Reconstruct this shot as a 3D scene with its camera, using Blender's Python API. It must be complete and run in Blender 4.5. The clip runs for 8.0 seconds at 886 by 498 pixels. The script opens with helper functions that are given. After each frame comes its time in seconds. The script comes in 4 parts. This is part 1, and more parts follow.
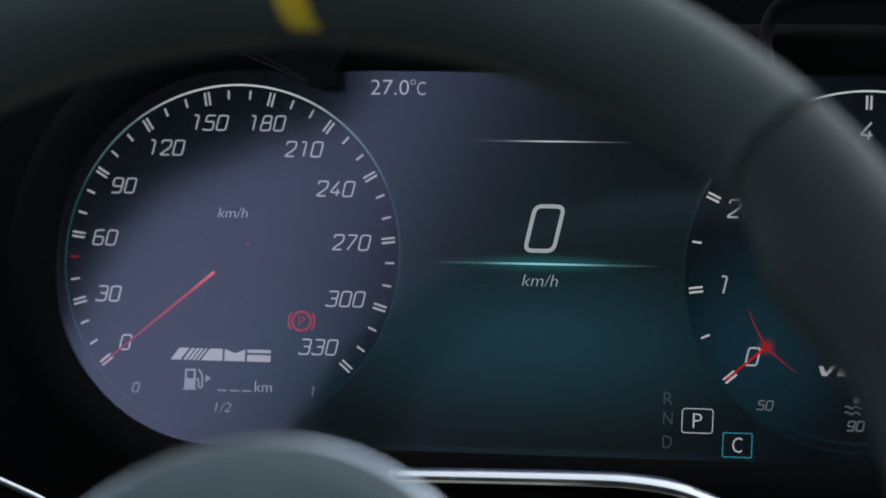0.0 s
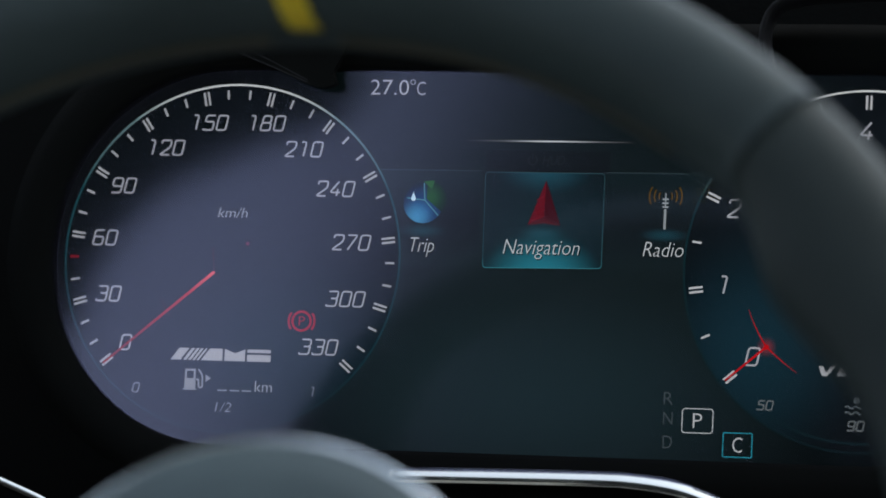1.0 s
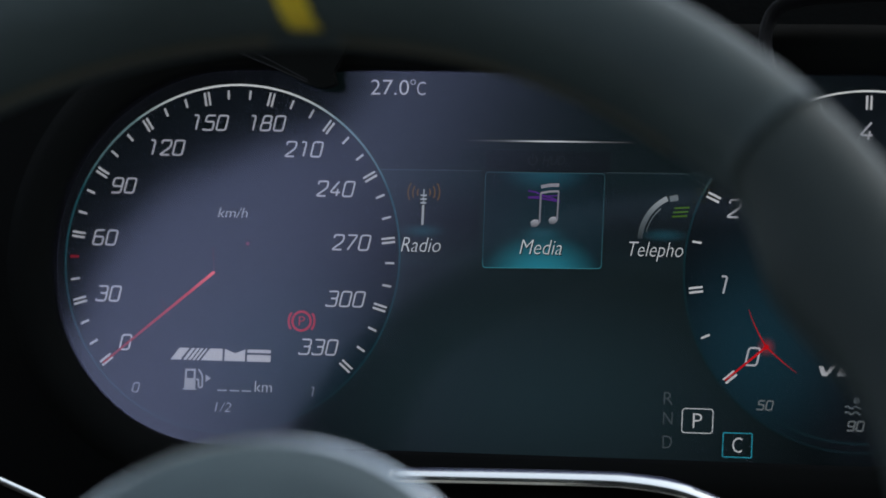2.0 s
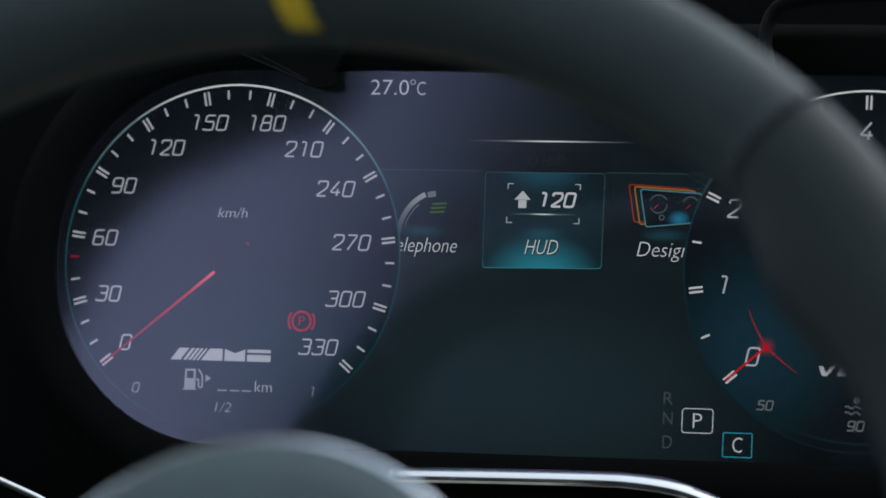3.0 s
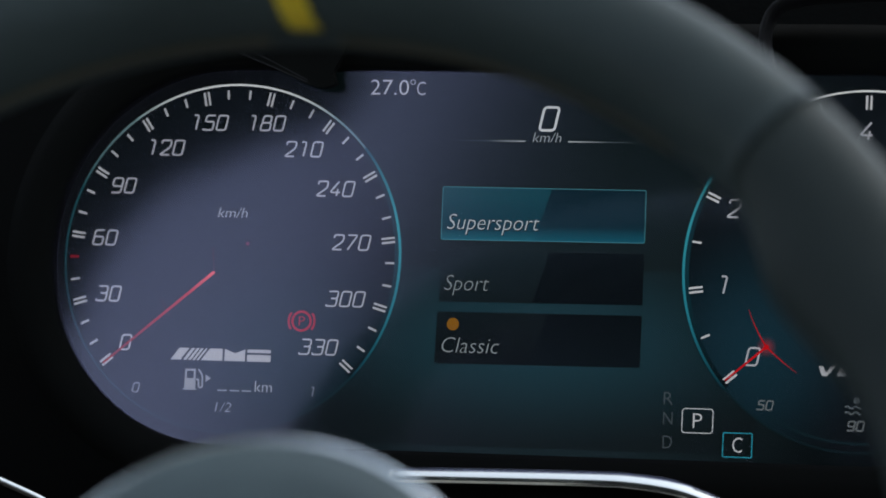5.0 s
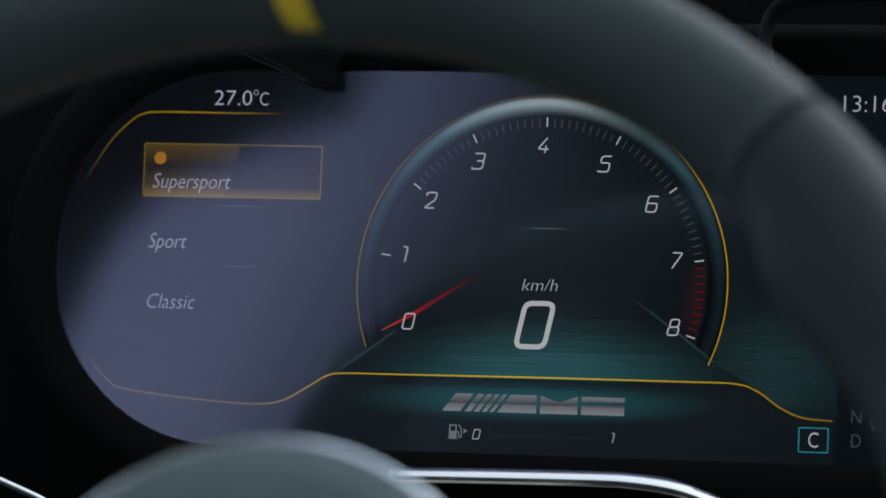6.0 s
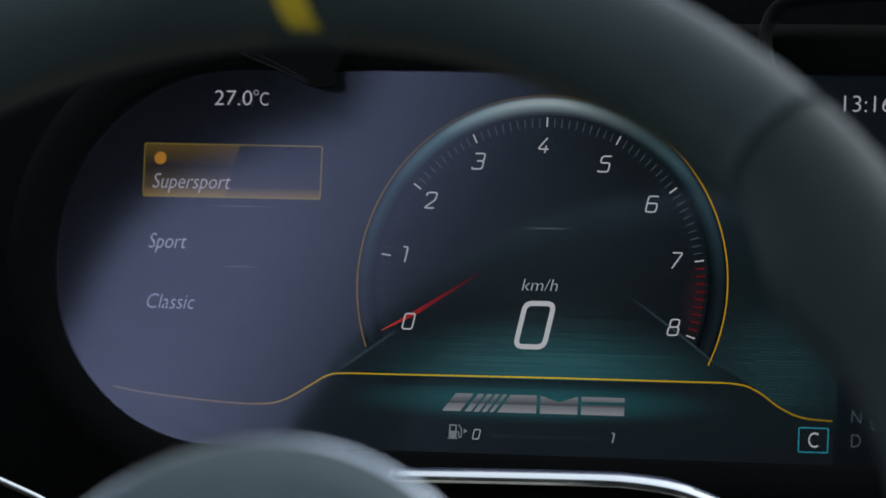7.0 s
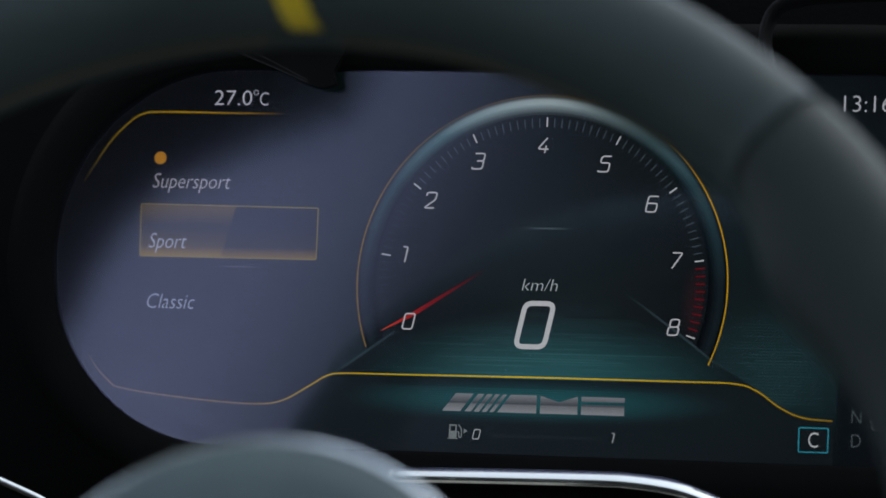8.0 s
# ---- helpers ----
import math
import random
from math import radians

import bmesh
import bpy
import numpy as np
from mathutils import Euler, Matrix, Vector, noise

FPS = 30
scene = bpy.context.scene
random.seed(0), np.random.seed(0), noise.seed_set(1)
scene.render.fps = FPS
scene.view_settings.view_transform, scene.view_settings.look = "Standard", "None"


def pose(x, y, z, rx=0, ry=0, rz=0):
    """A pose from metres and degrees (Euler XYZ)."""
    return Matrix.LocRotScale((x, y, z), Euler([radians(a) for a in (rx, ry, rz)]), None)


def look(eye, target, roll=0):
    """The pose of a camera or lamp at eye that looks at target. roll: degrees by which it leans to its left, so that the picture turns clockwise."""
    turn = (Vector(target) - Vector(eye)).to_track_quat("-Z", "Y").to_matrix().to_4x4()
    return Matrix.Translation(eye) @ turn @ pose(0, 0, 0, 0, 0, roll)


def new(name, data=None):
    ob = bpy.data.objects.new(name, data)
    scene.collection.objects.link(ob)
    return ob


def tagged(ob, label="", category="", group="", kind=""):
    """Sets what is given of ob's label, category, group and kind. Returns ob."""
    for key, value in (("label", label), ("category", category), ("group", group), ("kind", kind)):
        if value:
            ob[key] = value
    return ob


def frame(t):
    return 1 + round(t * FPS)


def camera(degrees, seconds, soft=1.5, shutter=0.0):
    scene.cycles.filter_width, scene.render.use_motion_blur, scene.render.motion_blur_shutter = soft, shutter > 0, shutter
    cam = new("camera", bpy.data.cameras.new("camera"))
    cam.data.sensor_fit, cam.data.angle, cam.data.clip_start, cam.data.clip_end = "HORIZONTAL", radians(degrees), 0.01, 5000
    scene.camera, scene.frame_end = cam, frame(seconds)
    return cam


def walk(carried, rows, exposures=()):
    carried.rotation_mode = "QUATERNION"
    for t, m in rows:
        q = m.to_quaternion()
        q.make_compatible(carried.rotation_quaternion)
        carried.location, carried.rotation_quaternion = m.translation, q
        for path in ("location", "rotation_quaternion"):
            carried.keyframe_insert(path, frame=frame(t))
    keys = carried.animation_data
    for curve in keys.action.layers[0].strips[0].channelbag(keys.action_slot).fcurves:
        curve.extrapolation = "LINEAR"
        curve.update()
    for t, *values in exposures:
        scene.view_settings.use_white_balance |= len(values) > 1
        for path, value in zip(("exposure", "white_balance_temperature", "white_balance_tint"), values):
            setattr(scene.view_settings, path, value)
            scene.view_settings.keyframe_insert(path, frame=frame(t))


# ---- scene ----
cam = camera(12.78, 8.0, soft=1.55)
EYE = Matrix(((0.96727, -0.01986, 0.25296, 0.25837),
              (0.25306, 0.14809, -0.95605, -1.08540),
              (-0.01847, 0.98877, 0.14827, 1.02230),
              (0, 0, 0, 1)))
walk(cam, [(0.0, EYE), (8.0, EYE)])
cam.data.dof.use_dof = True
cam.data.dof.focus_distance = 1.13
cam.data.dof.aperture_fstop = 9.0
scene.view_settings.exposure = 1.4
LIT = 0.379  # screen light for that exposure

# ---- light: daylight through the car's windows ----
sky_world = bpy.data.worlds.new("sky")
scene.world = sky_world
sky_world.use_nodes = True
wn = sky_world.node_tree
sky = wn.nodes.new("ShaderNodeTexSky")
sky.sky_type = "NISHITA"
sky.sun_disc = False
sky.sun_elevation = radians(49)
sky.sun_rotation = radians(56)
pale = wn.nodes.new("ShaderNodeHueSaturation")  # a hazy, almost grey sky
pale.inputs["Saturation"].default_value = 0.5
wn.links.new(sky.outputs[0], pale.inputs["Color"])
wn.links.new(pale.outputs[0], wn.nodes["Background"].inputs[0])
wn.nodes["Background"].inputs[1].default_value = 0.15
sun = new("sun", bpy.data.lights.new("sun", "SUN"))
sun.data.energy = 0.5
sun.data.angle = radians(16)
sun.data.color = (1.0, 0.99, 0.97)
sun.matrix_world = look((1.5, 1.0, 2.9), (0, 0, 0.8))

# ---- materials ----
def nodes_of(name):
    m = bpy.data.materials.new(name)
    m.use_nodes = True
    return m, m.node_tree.nodes, m.node_tree.links


def surface(name, color, rough, metal=0.0, grain=0.0, grain_size=900.0, vary=0.25, spec=0.5):
    """A lit material: colour varied at two scales, with a fine relief."""
    m, n, l = nodes_of(name)
    b = n["Principled BSDF"]
    b.inputs["Metallic"].default_value = metal
    b.inputs["Specular IOR Level"].default_value = spec
    tc = n.new("ShaderNodeTexCoord")
    big = n.new("ShaderNodeTexNoise")
    big.inputs["Scale"].default_value = 35.0
    big.inputs["Detail"].default_value = 4.0
    fine = n.new("ShaderNodeTexNoise")
    fine.inputs["Scale"].default_value = grain_size
    fine.inputs["Detail"].default_value = 3.0
    l.new(tc.outputs["Object"], big.inputs["Vector"])
    l.new(tc.outputs["Object"], fine.inputs["Vector"])
    mix = n.new("ShaderNodeMix")
    mix.data_type = "RGBA"
    mix.inputs["A"].default_value = (*[c * (1 - vary) for c in color], 1)
    mix.inputs["B"].default_value = (*[min(1, c * (1 + vary)) for c in color], 1)
    l.new(big.outputs["Fac"], mix.inputs["Factor"])
    l.new(mix.outputs["Result"], b.inputs["Base Color"])
    rr = n.new("ShaderNodeMapRange")
    rr.inputs["To Min"].default_value = max(0.02, rough - 0.08)
    rr.inputs["To Max"].default_value = rough + 0.08
    l.new(fine.outputs["Fac"], rr.inputs["Value"])
    l.new(rr.outputs["Result"], b.inputs["Roughness"])
    if grain:
        bump = n.new("ShaderNodeBump")
        bump.inputs["Strength"].default_value = grain
        bump.inputs["Distance"].default_value = 0.0004
        l.new(fine.outputs["Fac"], bump.inputs["Height"])
        l.new(bump.outputs["Normal"], b.inputs["Normal"])
    return m


def lit_surface(n, l, color, socket=None):
    """Screen light over a dull pigment of the same hue. Returns the Emission node."""
    e = n.new("ShaderNodeEmission")
    d = n.new("ShaderNodeBsdfDiffuse")
    if socket is None:
        e.inputs[0].default_value = (*color, 1)
        d.inputs[0].default_value = (*[0.3 * c for c in color], 1)
    else:
        dull = n.new("ShaderNodeVectorMath")
        dull.operation = "SCALE"
        dull.inputs["Scale"].default_value = 0.3
        l.new(socket, dull.inputs[0])
        l.new(socket, e.inputs[0])
        l.new(dull.outputs[0], d.inputs[0])
    both = n.new("ShaderNodeAddShader")
    l.new(e.outputs[0], both.inputs[0])
    l.new(d.outputs[0], both.inputs[1])
    l.new(both.outputs[0], n["Material Output"].inputs[0])
    e.inputs[1].default_value = LIT
    return e


def srgb(r, g, b):
    return tuple(((c / 255 + 0.055) / 1.055) ** 2.4 if c > 10 else c / 255 / 12.92 for c in (r, g, b))


GLOWS = {}


def glow(r, g, b, gain=1.0):
    """A lit pixel colour of the screen: it gives off light and reflects almost none."""
    key = (r, g, b, gain)
    if key not in GLOWS:
        m, n, l = nodes_of("screen_light")
        n.remove(n["Principled BSDF"])
        e = lit_surface(n, l, srgb(r, g, b))
        e.inputs[1].default_value = gain * LIT
        GLOWS[key] = m
    return GLOWS[key]


def field_glow(name, spots, base):
    """A lit screen area: a dark base with soft elliptical pools of colour, given in metres on the screen as
    (x, y, half width, half height, colour, exponent)."""
    m, n, l = nodes_of(name)
    n.remove(n["Principled BSDF"])
    tc = n.new("ShaderNodeTexCoord")
    total = None
    for x, y, a, b, color, power in spots:
        mp = n.new("ShaderNodeVectorMath")
        mp.operation = "SUBTRACT"
        mp.inputs[1].default_value = (x, y, 0)
        l.new(tc.outputs["Object"], mp.inputs[0])
        sc = n.new("ShaderNodeVectorMath")
        sc.operation = "MULTIPLY"
        sc.inputs[1].default_value = (1 / a, 1 / b, 0)
        l.new(mp.outputs[0], sc.inputs[0])
        ln = n.new("ShaderNodeVectorMath")
        ln.operation = "LENGTH"
        l.new(sc.outputs[0], ln.inputs[0])
        mr = n.new("ShaderNodeMapRange")
        mr.interpolation_type = "SMOOTHSTEP"
        mr.inputs["From Min"].default_value = 1.0
        mr.inputs["From Max"].default_value = 0.0
        l.new(ln.outputs["Value"], mr.inputs["Value"])
        pw = n.new("ShaderNodeMath")
        pw.operation = "POWER"
        pw.inputs[1].default_value = power
        l.new(mr.outputs["Result"], pw.inputs[0])
        col = n.new("ShaderNodeVectorMath")
        col.operation = "SCALE"
        col.inputs[0].default_value = srgb(*color)
        l.new(pw.outputs[0], col.inputs["Scale"])
        if total is None:
            add = n.new("ShaderNodeVectorMath")
            add.operation = "ADD"
            add.inputs[0].default_value = srgb(*base)
            l.new(col.outputs[0], add.inputs[1])
        else:
            add = n.new("ShaderNodeVectorMath")
            add.operation = "ADD"
            l.new(total, add.inputs[0])
            l.new(col.outputs[0], add.inputs[1])
        total = add.outputs[0]
    lit_surface(n, l, None, total)
    return m


def added_light(name, spots):
    """Light of the screen added to what lies behind it: soft pools that fade to nothing."""
    m = field_glow(name, spots, (0, 0, 0))
    n, l = m.node_tree.nodes, m.node_tree.links
    e = next(k for k in n if k.bl_idname == "ShaderNodeEmission")
    clear = n.new("ShaderNodeBsdfTransparent")
    both = n.new("ShaderNodeAddShader")
    l.new(e.outputs[0], both.inputs[0])
    l.new(clear.outputs[0], both.inputs[1])
    l.new(both.outputs[0], n["Material Output"].inputs[0])
    return m


def ramp_glow(name, axis, stops, center=(0, 0)):
    """A screen line whose colour runs along x, y or its distance from a point; stops: (metres, colour)."""
    m, n, l = nodes_of(name)
    n.remove(n["Principled BSDF"])
    tc = n.new("ShaderNodeTexCoord")
    if axis == "r":
        sub = n.new("ShaderNodeVectorMath")
        sub.operation = "DISTANCE"
        sub.inputs[1].default_value = (*center, 0)
        flat = n.new("ShaderNodeVectorMath")
        flat.operation = "MULTIPLY"
        flat.inputs[1].default_value = (1, 1, 0)
        l.new(tc.outputs["Object"], flat.inputs[0])
        l.new(flat.outputs[0], sub.inputs[0])
        value = sub.outputs["Value"]
    else:
        sep = n.new("ShaderNodeSeparateXYZ")
        l.new(tc.outputs["Object"], sep.inputs[0])
        value = sep.outputs["XYZ".index(axis.upper())]
    lo, hi = stops[0][0], stops[-1][0]
    mr = n.new("ShaderNodeMapRange")
    mr.inputs["From Min"].default_value, mr.inputs["From Max"].default_value = lo, hi
    l.new(value, mr.inputs["Value"])
    ramp = n.new("ShaderNodeValToRGB")
    while len(ramp.color_ramp.elements) < len(stops):
        ramp.color_ramp.elements.new(0.5)
    for el, (at, color) in zip(ramp.color_ramp.elements, stops):
        el.position = (at - lo) / (hi - lo)
        el.color = (*srgb(*color), 1)
    l.new(mr.outputs["Result"], ramp.inputs[0])
    lit_surface(n, l, None, ramp.outputs[0])
    return m


def coated_glass():
    """Clear cover glass with a faint violet anti-glare coating."""
    m, n, l = nodes_of("coated_glass")
    n.remove(n["Principled BSDF"])
    clear = n.new("ShaderNodeBsdfTransparent")
    gloss = n.new("ShaderNodeBsdfGlossy")
    gloss.inputs["Color"].default_value = (0.68, 0.70, 0.97, 1)
    gloss.inputs["Roughness"].default_value = 0.072
    fr = n.new("ShaderNodeFresnel")
    fr.inputs["IOR"].default_value = 1.88
    mix = n.new("ShaderNodeMixShader")
    l.new(fr.outputs[0], mix.inputs[0])
    l.new(clear.outputs[0], mix.inputs[1])
    l.new(gloss.outputs[0], mix.inputs[2])
    l.new(mix.outputs[0], n["Material Output"].inputs[0])
    return m


LEATHER = surface("black_leather", (0.039, 0.056, 0.056), 0.55, grain=0.5, grain_size=1400, spec=0.22)
GRIP = surface("grip_leather", (0.030, 0.042, 0.041), 0.6, grain=0.7, grain_size=1000, spec=0.22)
MARKER = surface("yellow_leather", (0.66, 0.49, 0.02), 0.5, grain=0.4, grain_size=1300)
THREAD = surface("thread", (0.12, 0.108, 0.07), 0.8)
HUBSKIN = surface("hub_plastic", (0.076, 0.113, 0.122), 0.5, grain=0.4, grain_size=1600)
# this pale metal colour helps paint the sky's gleam on the cover's bevel
HUBRIM = surface("hub_rim", (0.76, 0.93, 1.0), 0.22, metal=0.95)
BLACK = surface("black_plastic", (0.006, 0.006, 0.006), 0.55, grain=0.3)
PIANO = surface("matt_black", (0.0055, 0.006, 0.0054), 0.8, spec=0.03)
SOFT = surface("dash_skin", (0.0042, 0.0046, 0.0042), 0.8, grain=0.6, grain_size=700, spec=0.05)
CHROME = surface("satin_chrome", (0.90, 0.92, 0.83), 0.12, metal=1.0, vary=0.05)
LINING = surface("dark_lining", (0.009, 0.009, 0.0095), 0.9, grain=0.3)
# reflector colour for unseen floor and walls, bounces light onto the wheel
PALE_BOUNCE = surface("pale_bounce_grey", (0.52, 0.52, 0.50), 0.95, grain=0.5, grain_size=500)
CLOTH = surface("grey_roof_cloth", (0.24, 0.28, 0.29), 0.95, grain=0.3)
GLASS = coated_glass()

# ---- mesh helpers: flat shapes take millimetres on the screen ----
MM = 0.001


def part(name, bm, material, parent, label=""):
    me = bpy.data.meshes.new(name)
    bm.to_mesh(me)
    bm.free()
    me.materials.append(material)
    ob = new(name, me)
    ob.parent = parent
    if label:
        tagged(ob, label)
    return ob


def poly(bm, pts, z):
    vs = [bm.verts.new((x * MM, y * MM, z * MM)) for x, y in pts]
    return bm.faces.new(vs)


def ribbon(bm, pts, w, z, closed=False):
    """A flat line of width w along pts, with mitred corners."""
    P = [Vector(p) for p in pts]
    n = len(P)
    a, b = [], []
    for i in range(n):
        before = P[i] - P[i - 1] if (i or closed) else P[1] - P[0]
        after = P[(i + 1) % n] - P[i] if (i < n - 1 or closed) else P[-1] - P[-2]
        before, after = before.normalized(), after.normalized()
        t = (before + after)
        t = t.normalized() if t.length > 1e-6 else after
        nrm = Vector((-t.y, t.x))
        k = max(0.35, nrm.dot(Vector((-after.y, after.x))))
        off = nrm * (w / 2 / k)
        for store, s in ((a, 1), (b, -1)):
            q = P[i] + off * s
            store.append(bm.verts.new((q.x * MM, q.y * MM, z * MM)))
    for i in range(n if closed else n - 1):
        j = (i + 1) % n
        bm.faces.new((b[i], b[j], a[j], a[i]))


def rounded(pts, r, closed=False, steps=5):
    """Corners of a line cut into arcs of radius about r."""
    P = [Vector(p) for p in pts]
    n = len(P)
    out = []
    for i in range(n):
        if not closed and i in (0, n - 1):
            out.append(tuple(P[i]))
            continue
        p, q, s = P[i - 1], P[i], P[(i + 1) % n]
        d = min(r, (p - q).length * 0.48, (s - q).length * 0.48)
        a, b = q + (p - q).normalized() * d, q + (s - q).normalized() * d
        for k in range(steps + 1):
            t = k / steps
            out.append(tuple((1 - t) ** 2 * a + 2 * t * (1 - t) * q + t ** 2 * b))
    return out


def arc(cx, cy, r, a0, a1, n=48, ry=None):
    """Points of an arc; angles in degrees clockwise from straight up."""
    return [(cx + r * math.sin(radians(a0 + (a1 - a0) * k / n)), cy + (ry or r) * math.cos(radians(a0 + (a1 - a0) * k / n)))
            for k in range(n + 1)]


def disc(bm, cx, cy, r, z, n=64):
    poly(bm, arc(cx, cy, r, 360, 0, n)[:-1], z)


def box_pts(x0, y0, x1, y1, lean=0.0):
    h = (y1 - y0) * lean
    return [(x0, y0), (x1, y0), (x1 + h, y1), (x0 + h, y1)]


DIGITS = {
    "0": [([(0, 0), (0.6, 0), (0.6, 1), (0, 1)], True)],
    "1": [([(0.08, 1), (0.37, 1), (0.37, 0)], False)],
    "2": [([(0, 0.78), (0, 1), (0.6, 1), (0.6, 0.56), (0, 0), (0.62, 0)], False)],
    "3": [([(0, 1), (0.6, 1), (0.6, 0.52), (0.2, 0.52)], False), ([(0.45, 0.52), (0.6, 0.52), (0.6, 0), (0, 0), (0, 0.12)], False)],
    "4": [([(0.44, 1), (0, 0.26), (0.64, 0.26)], False), ([(0.46, 0.5), (0.46, 0)], False)],
}
DIGITS.update({
    "5": [([(0.6, 1), (0.06, 1), (0.02, 0.57), (0.6, 0.57), (0.6, 0), (0, 0), (0, 0.1)], False)],
    "6": [([(0.58, 1), (0, 1), (0, 0), (0.6, 0), (0.6, 0.55), (0.02, 0.55)], False)],
    "7": [([(0, 1), (0.6, 1), (0.16, 0)], False)],
    "8": [([(0, 0), (0.6, 0), (0.6, 0.52), (0, 0.52)], True), ([(0.04, 0.52), (0.56, 0.52), (0.56, 1), (0.04, 1)], True)],
    "9": [([(0.58, 0.45), (0, 0.45), (0, 1), (0.6, 1), (0.6, 0), (0, 0)], False)],
})


def numerals(bm, text, cx, cy, h, z, w=0.10, lean=0.2, step=0.84):
    """Square rounded gauge numerals, centred at (cx, cy), h high."""
    wide = (step * (len(text) - 1) + 0.6) * h
    for i, ch in enumerate(text):
        x0 = cx - wide / 2 + i * step * h
        for pts, closed in DIGITS[ch]:
            line = rounded([(x * h, (y - 0.5) * h * (1 - w)) for x, y in pts], 0.15 * h, closed)
            ribbon(bm, [(x0 + x + y * lean, cy + y) for x, y in line], w * h, z, closed)


CAPS = {}


def words(bm, text, x0, x1, base, cap, z, lean=0.0):
    """Lettering from x0 to x1 on the base line, with capitals cap high."""
    def outline(s):
        cu = bpy.data.curves.new("lettering", "FONT")
        cu.body = s
        cu.resolution_u = 3
        cu.offset = -0.012
        ob = new("lettering", cu)
        me = bpy.data.meshes.new_from_object(ob)
        bpy.data.objects.remove(ob)
        bpy.data.curves.remove(cu)
        return me
    if "H" not in CAPS:
        ref = outline("H")
        CAPS["H"] = max(v.co.y for v in ref.vertices)
        bpy.data.meshes.remove(ref)
    me = outline(text)
    xs = [v.co.x for v in me.vertices]
    lo, hi = min(xs), max(xs)
    sx, sy = (x1 - x0 - lean * cap * 0.6) / (hi - lo), cap / CAPS["H"]
    vs = [bm.verts.new(((x0 + (v.co.x - lo) * sx + v.co.y * sy * lean) * MM, (base + v.co.y * sy) * MM, z * MM)) for v in me.vertices]
    for p in me.polygons:
        try:
            bm.faces.new([vs[i] for i in p.vertices])
        except ValueError:
            pass
    bpy.data.meshes.remove(me)


def solid(bm, x0, x1, y0, y1, z0, z1):
    c = [bm.verts.new((x, y, z)) for z in (z0, z1) for x, y in ((x0, y0), (x1, y0), (x1, y1), (x0, y1))]
    for f in ((3, 2, 1, 0), (4, 5, 6, 7), (0, 1, 5, 4), (1, 2, 6, 5), (2, 3, 7, 6), (3, 0, 4, 7)):
        bm.faces.new([c[i] for i in f])


def sweep(bm, centres, rings, closed):
    """Skin over rings of points, one ring for each centre."""
    made = [[bm.verts.new(p) for p in ring] for ring in rings]
    n, m = len(made), len(made[0])
    for i in range(n if closed else n - 1):
        for k in range(m):
            f = bm.faces.new((made[i][k], made[(i + 1) % n][k], made[(i + 1) % n][(k + 1) % m], made[i][(k + 1) % m]))
            f.smooth = True
    if not closed:
        bm.faces.new(made[0][::-1])
        bm.faces.new(made[-1])


# ---- instrument cluster ----
CLUSTER = pose(0, 0, 0.85, 75)
cluster = tagged(new("instrument_cluster"), "wide lit digital instrument cluster in a black housing", "instrument cluster")
cluster.matrix_world = CLUSTER


def lens_outline(grow=0.0, n=40):
    """A long shape with half-round ends, like the cover glass."""
    top, low, c = 55.2 + grow, -54.6 - grow, 94.0
    mid, ry = (top + low) / 2, (top - low) / 2
    rx = 52.5 + grow
    right = [(c + rx * math.cos(a), mid + ry * math.sin(a)) for a in np.linspace(-math.pi / 2, math.pi / 2, n)]
    return right + [(-x, y) for x, y in right[::-1]]


def plate(name, outline, z0, z1, mat, parent, label=""):
    bm = bmesh.new()
    lo = [bm.verts.new((x * MM, y * MM, z0 * MM)) for x, y in outline]
    hi = [bm.verts.new((x * MM, y * MM, z1 * MM)) for x, y in outline]
    n = len(lo)
    bm.faces.new(hi)
    bm.faces.new(lo[::-1])
    for i in range(n):
        bm.faces.new((lo[i], lo[(i + 1) % n], hi[(i + 1) % n], hi[i]))
    return part(name, bm, mat, parent, label)


pane = plate("cover_glass", lens_outline(0.5), 2.2, 3.2, GLASS, cluster, "clear cover glass with a violet sheen")
pane.visible_shadow = False


def housing():
    """Black bezel round the glass, its back shell and the visor above."""
    bm = bmesh.new()
    inner, outer = lens_outline(0.0), lens_outline(14.0)
    n = len(inner)
    prof = [(inner, -14), (inner, 3.6), (lens_outline(1.5), 5.5), (lens_outline(9.0), 7.0), (outer, 4.0), (outer, -34)]
    rings = [[bm.verts.new((x * MM, y * MM, z * MM)) for x, y in o] for o, z in prof]
    for a, b in zip(rings, rings[1:]):
        for i in range(n):
            f = bm.faces.new((a[i], a[(i + 1) % n], b[(i + 1) % n], b[i]))
            f.smooth = True
    bm.faces.new(rings[-1][::-1])
    part("bezel", bm, PIANO, cluster, "black plastic bezel")


housing()
# the hood's point stands just off the glass, which mirrors it
POINT = rounded([(-109.0, 66.0), (-95.7, 60.6), (-80.7, 55.0), (-68.8, 49.8), (-64.7, 49.0), (-60.7, 50.3), (-62.2, 53.6), (-58.8, 59.9), (-54.0, 74.0), (-105.0, 76.0)], 1.2, True, 3)
tip = plate("hood_point", POINT, 6.0, 9.0, PIANO, cluster, "black pointed tip of the hood")
plate("hood_stem", [(-100.0, 66.0), (-56.0, 66.0), (-53.0, 74.0), (-100.0, 74.5)], 3.4, 6.0, PIANO, tip)
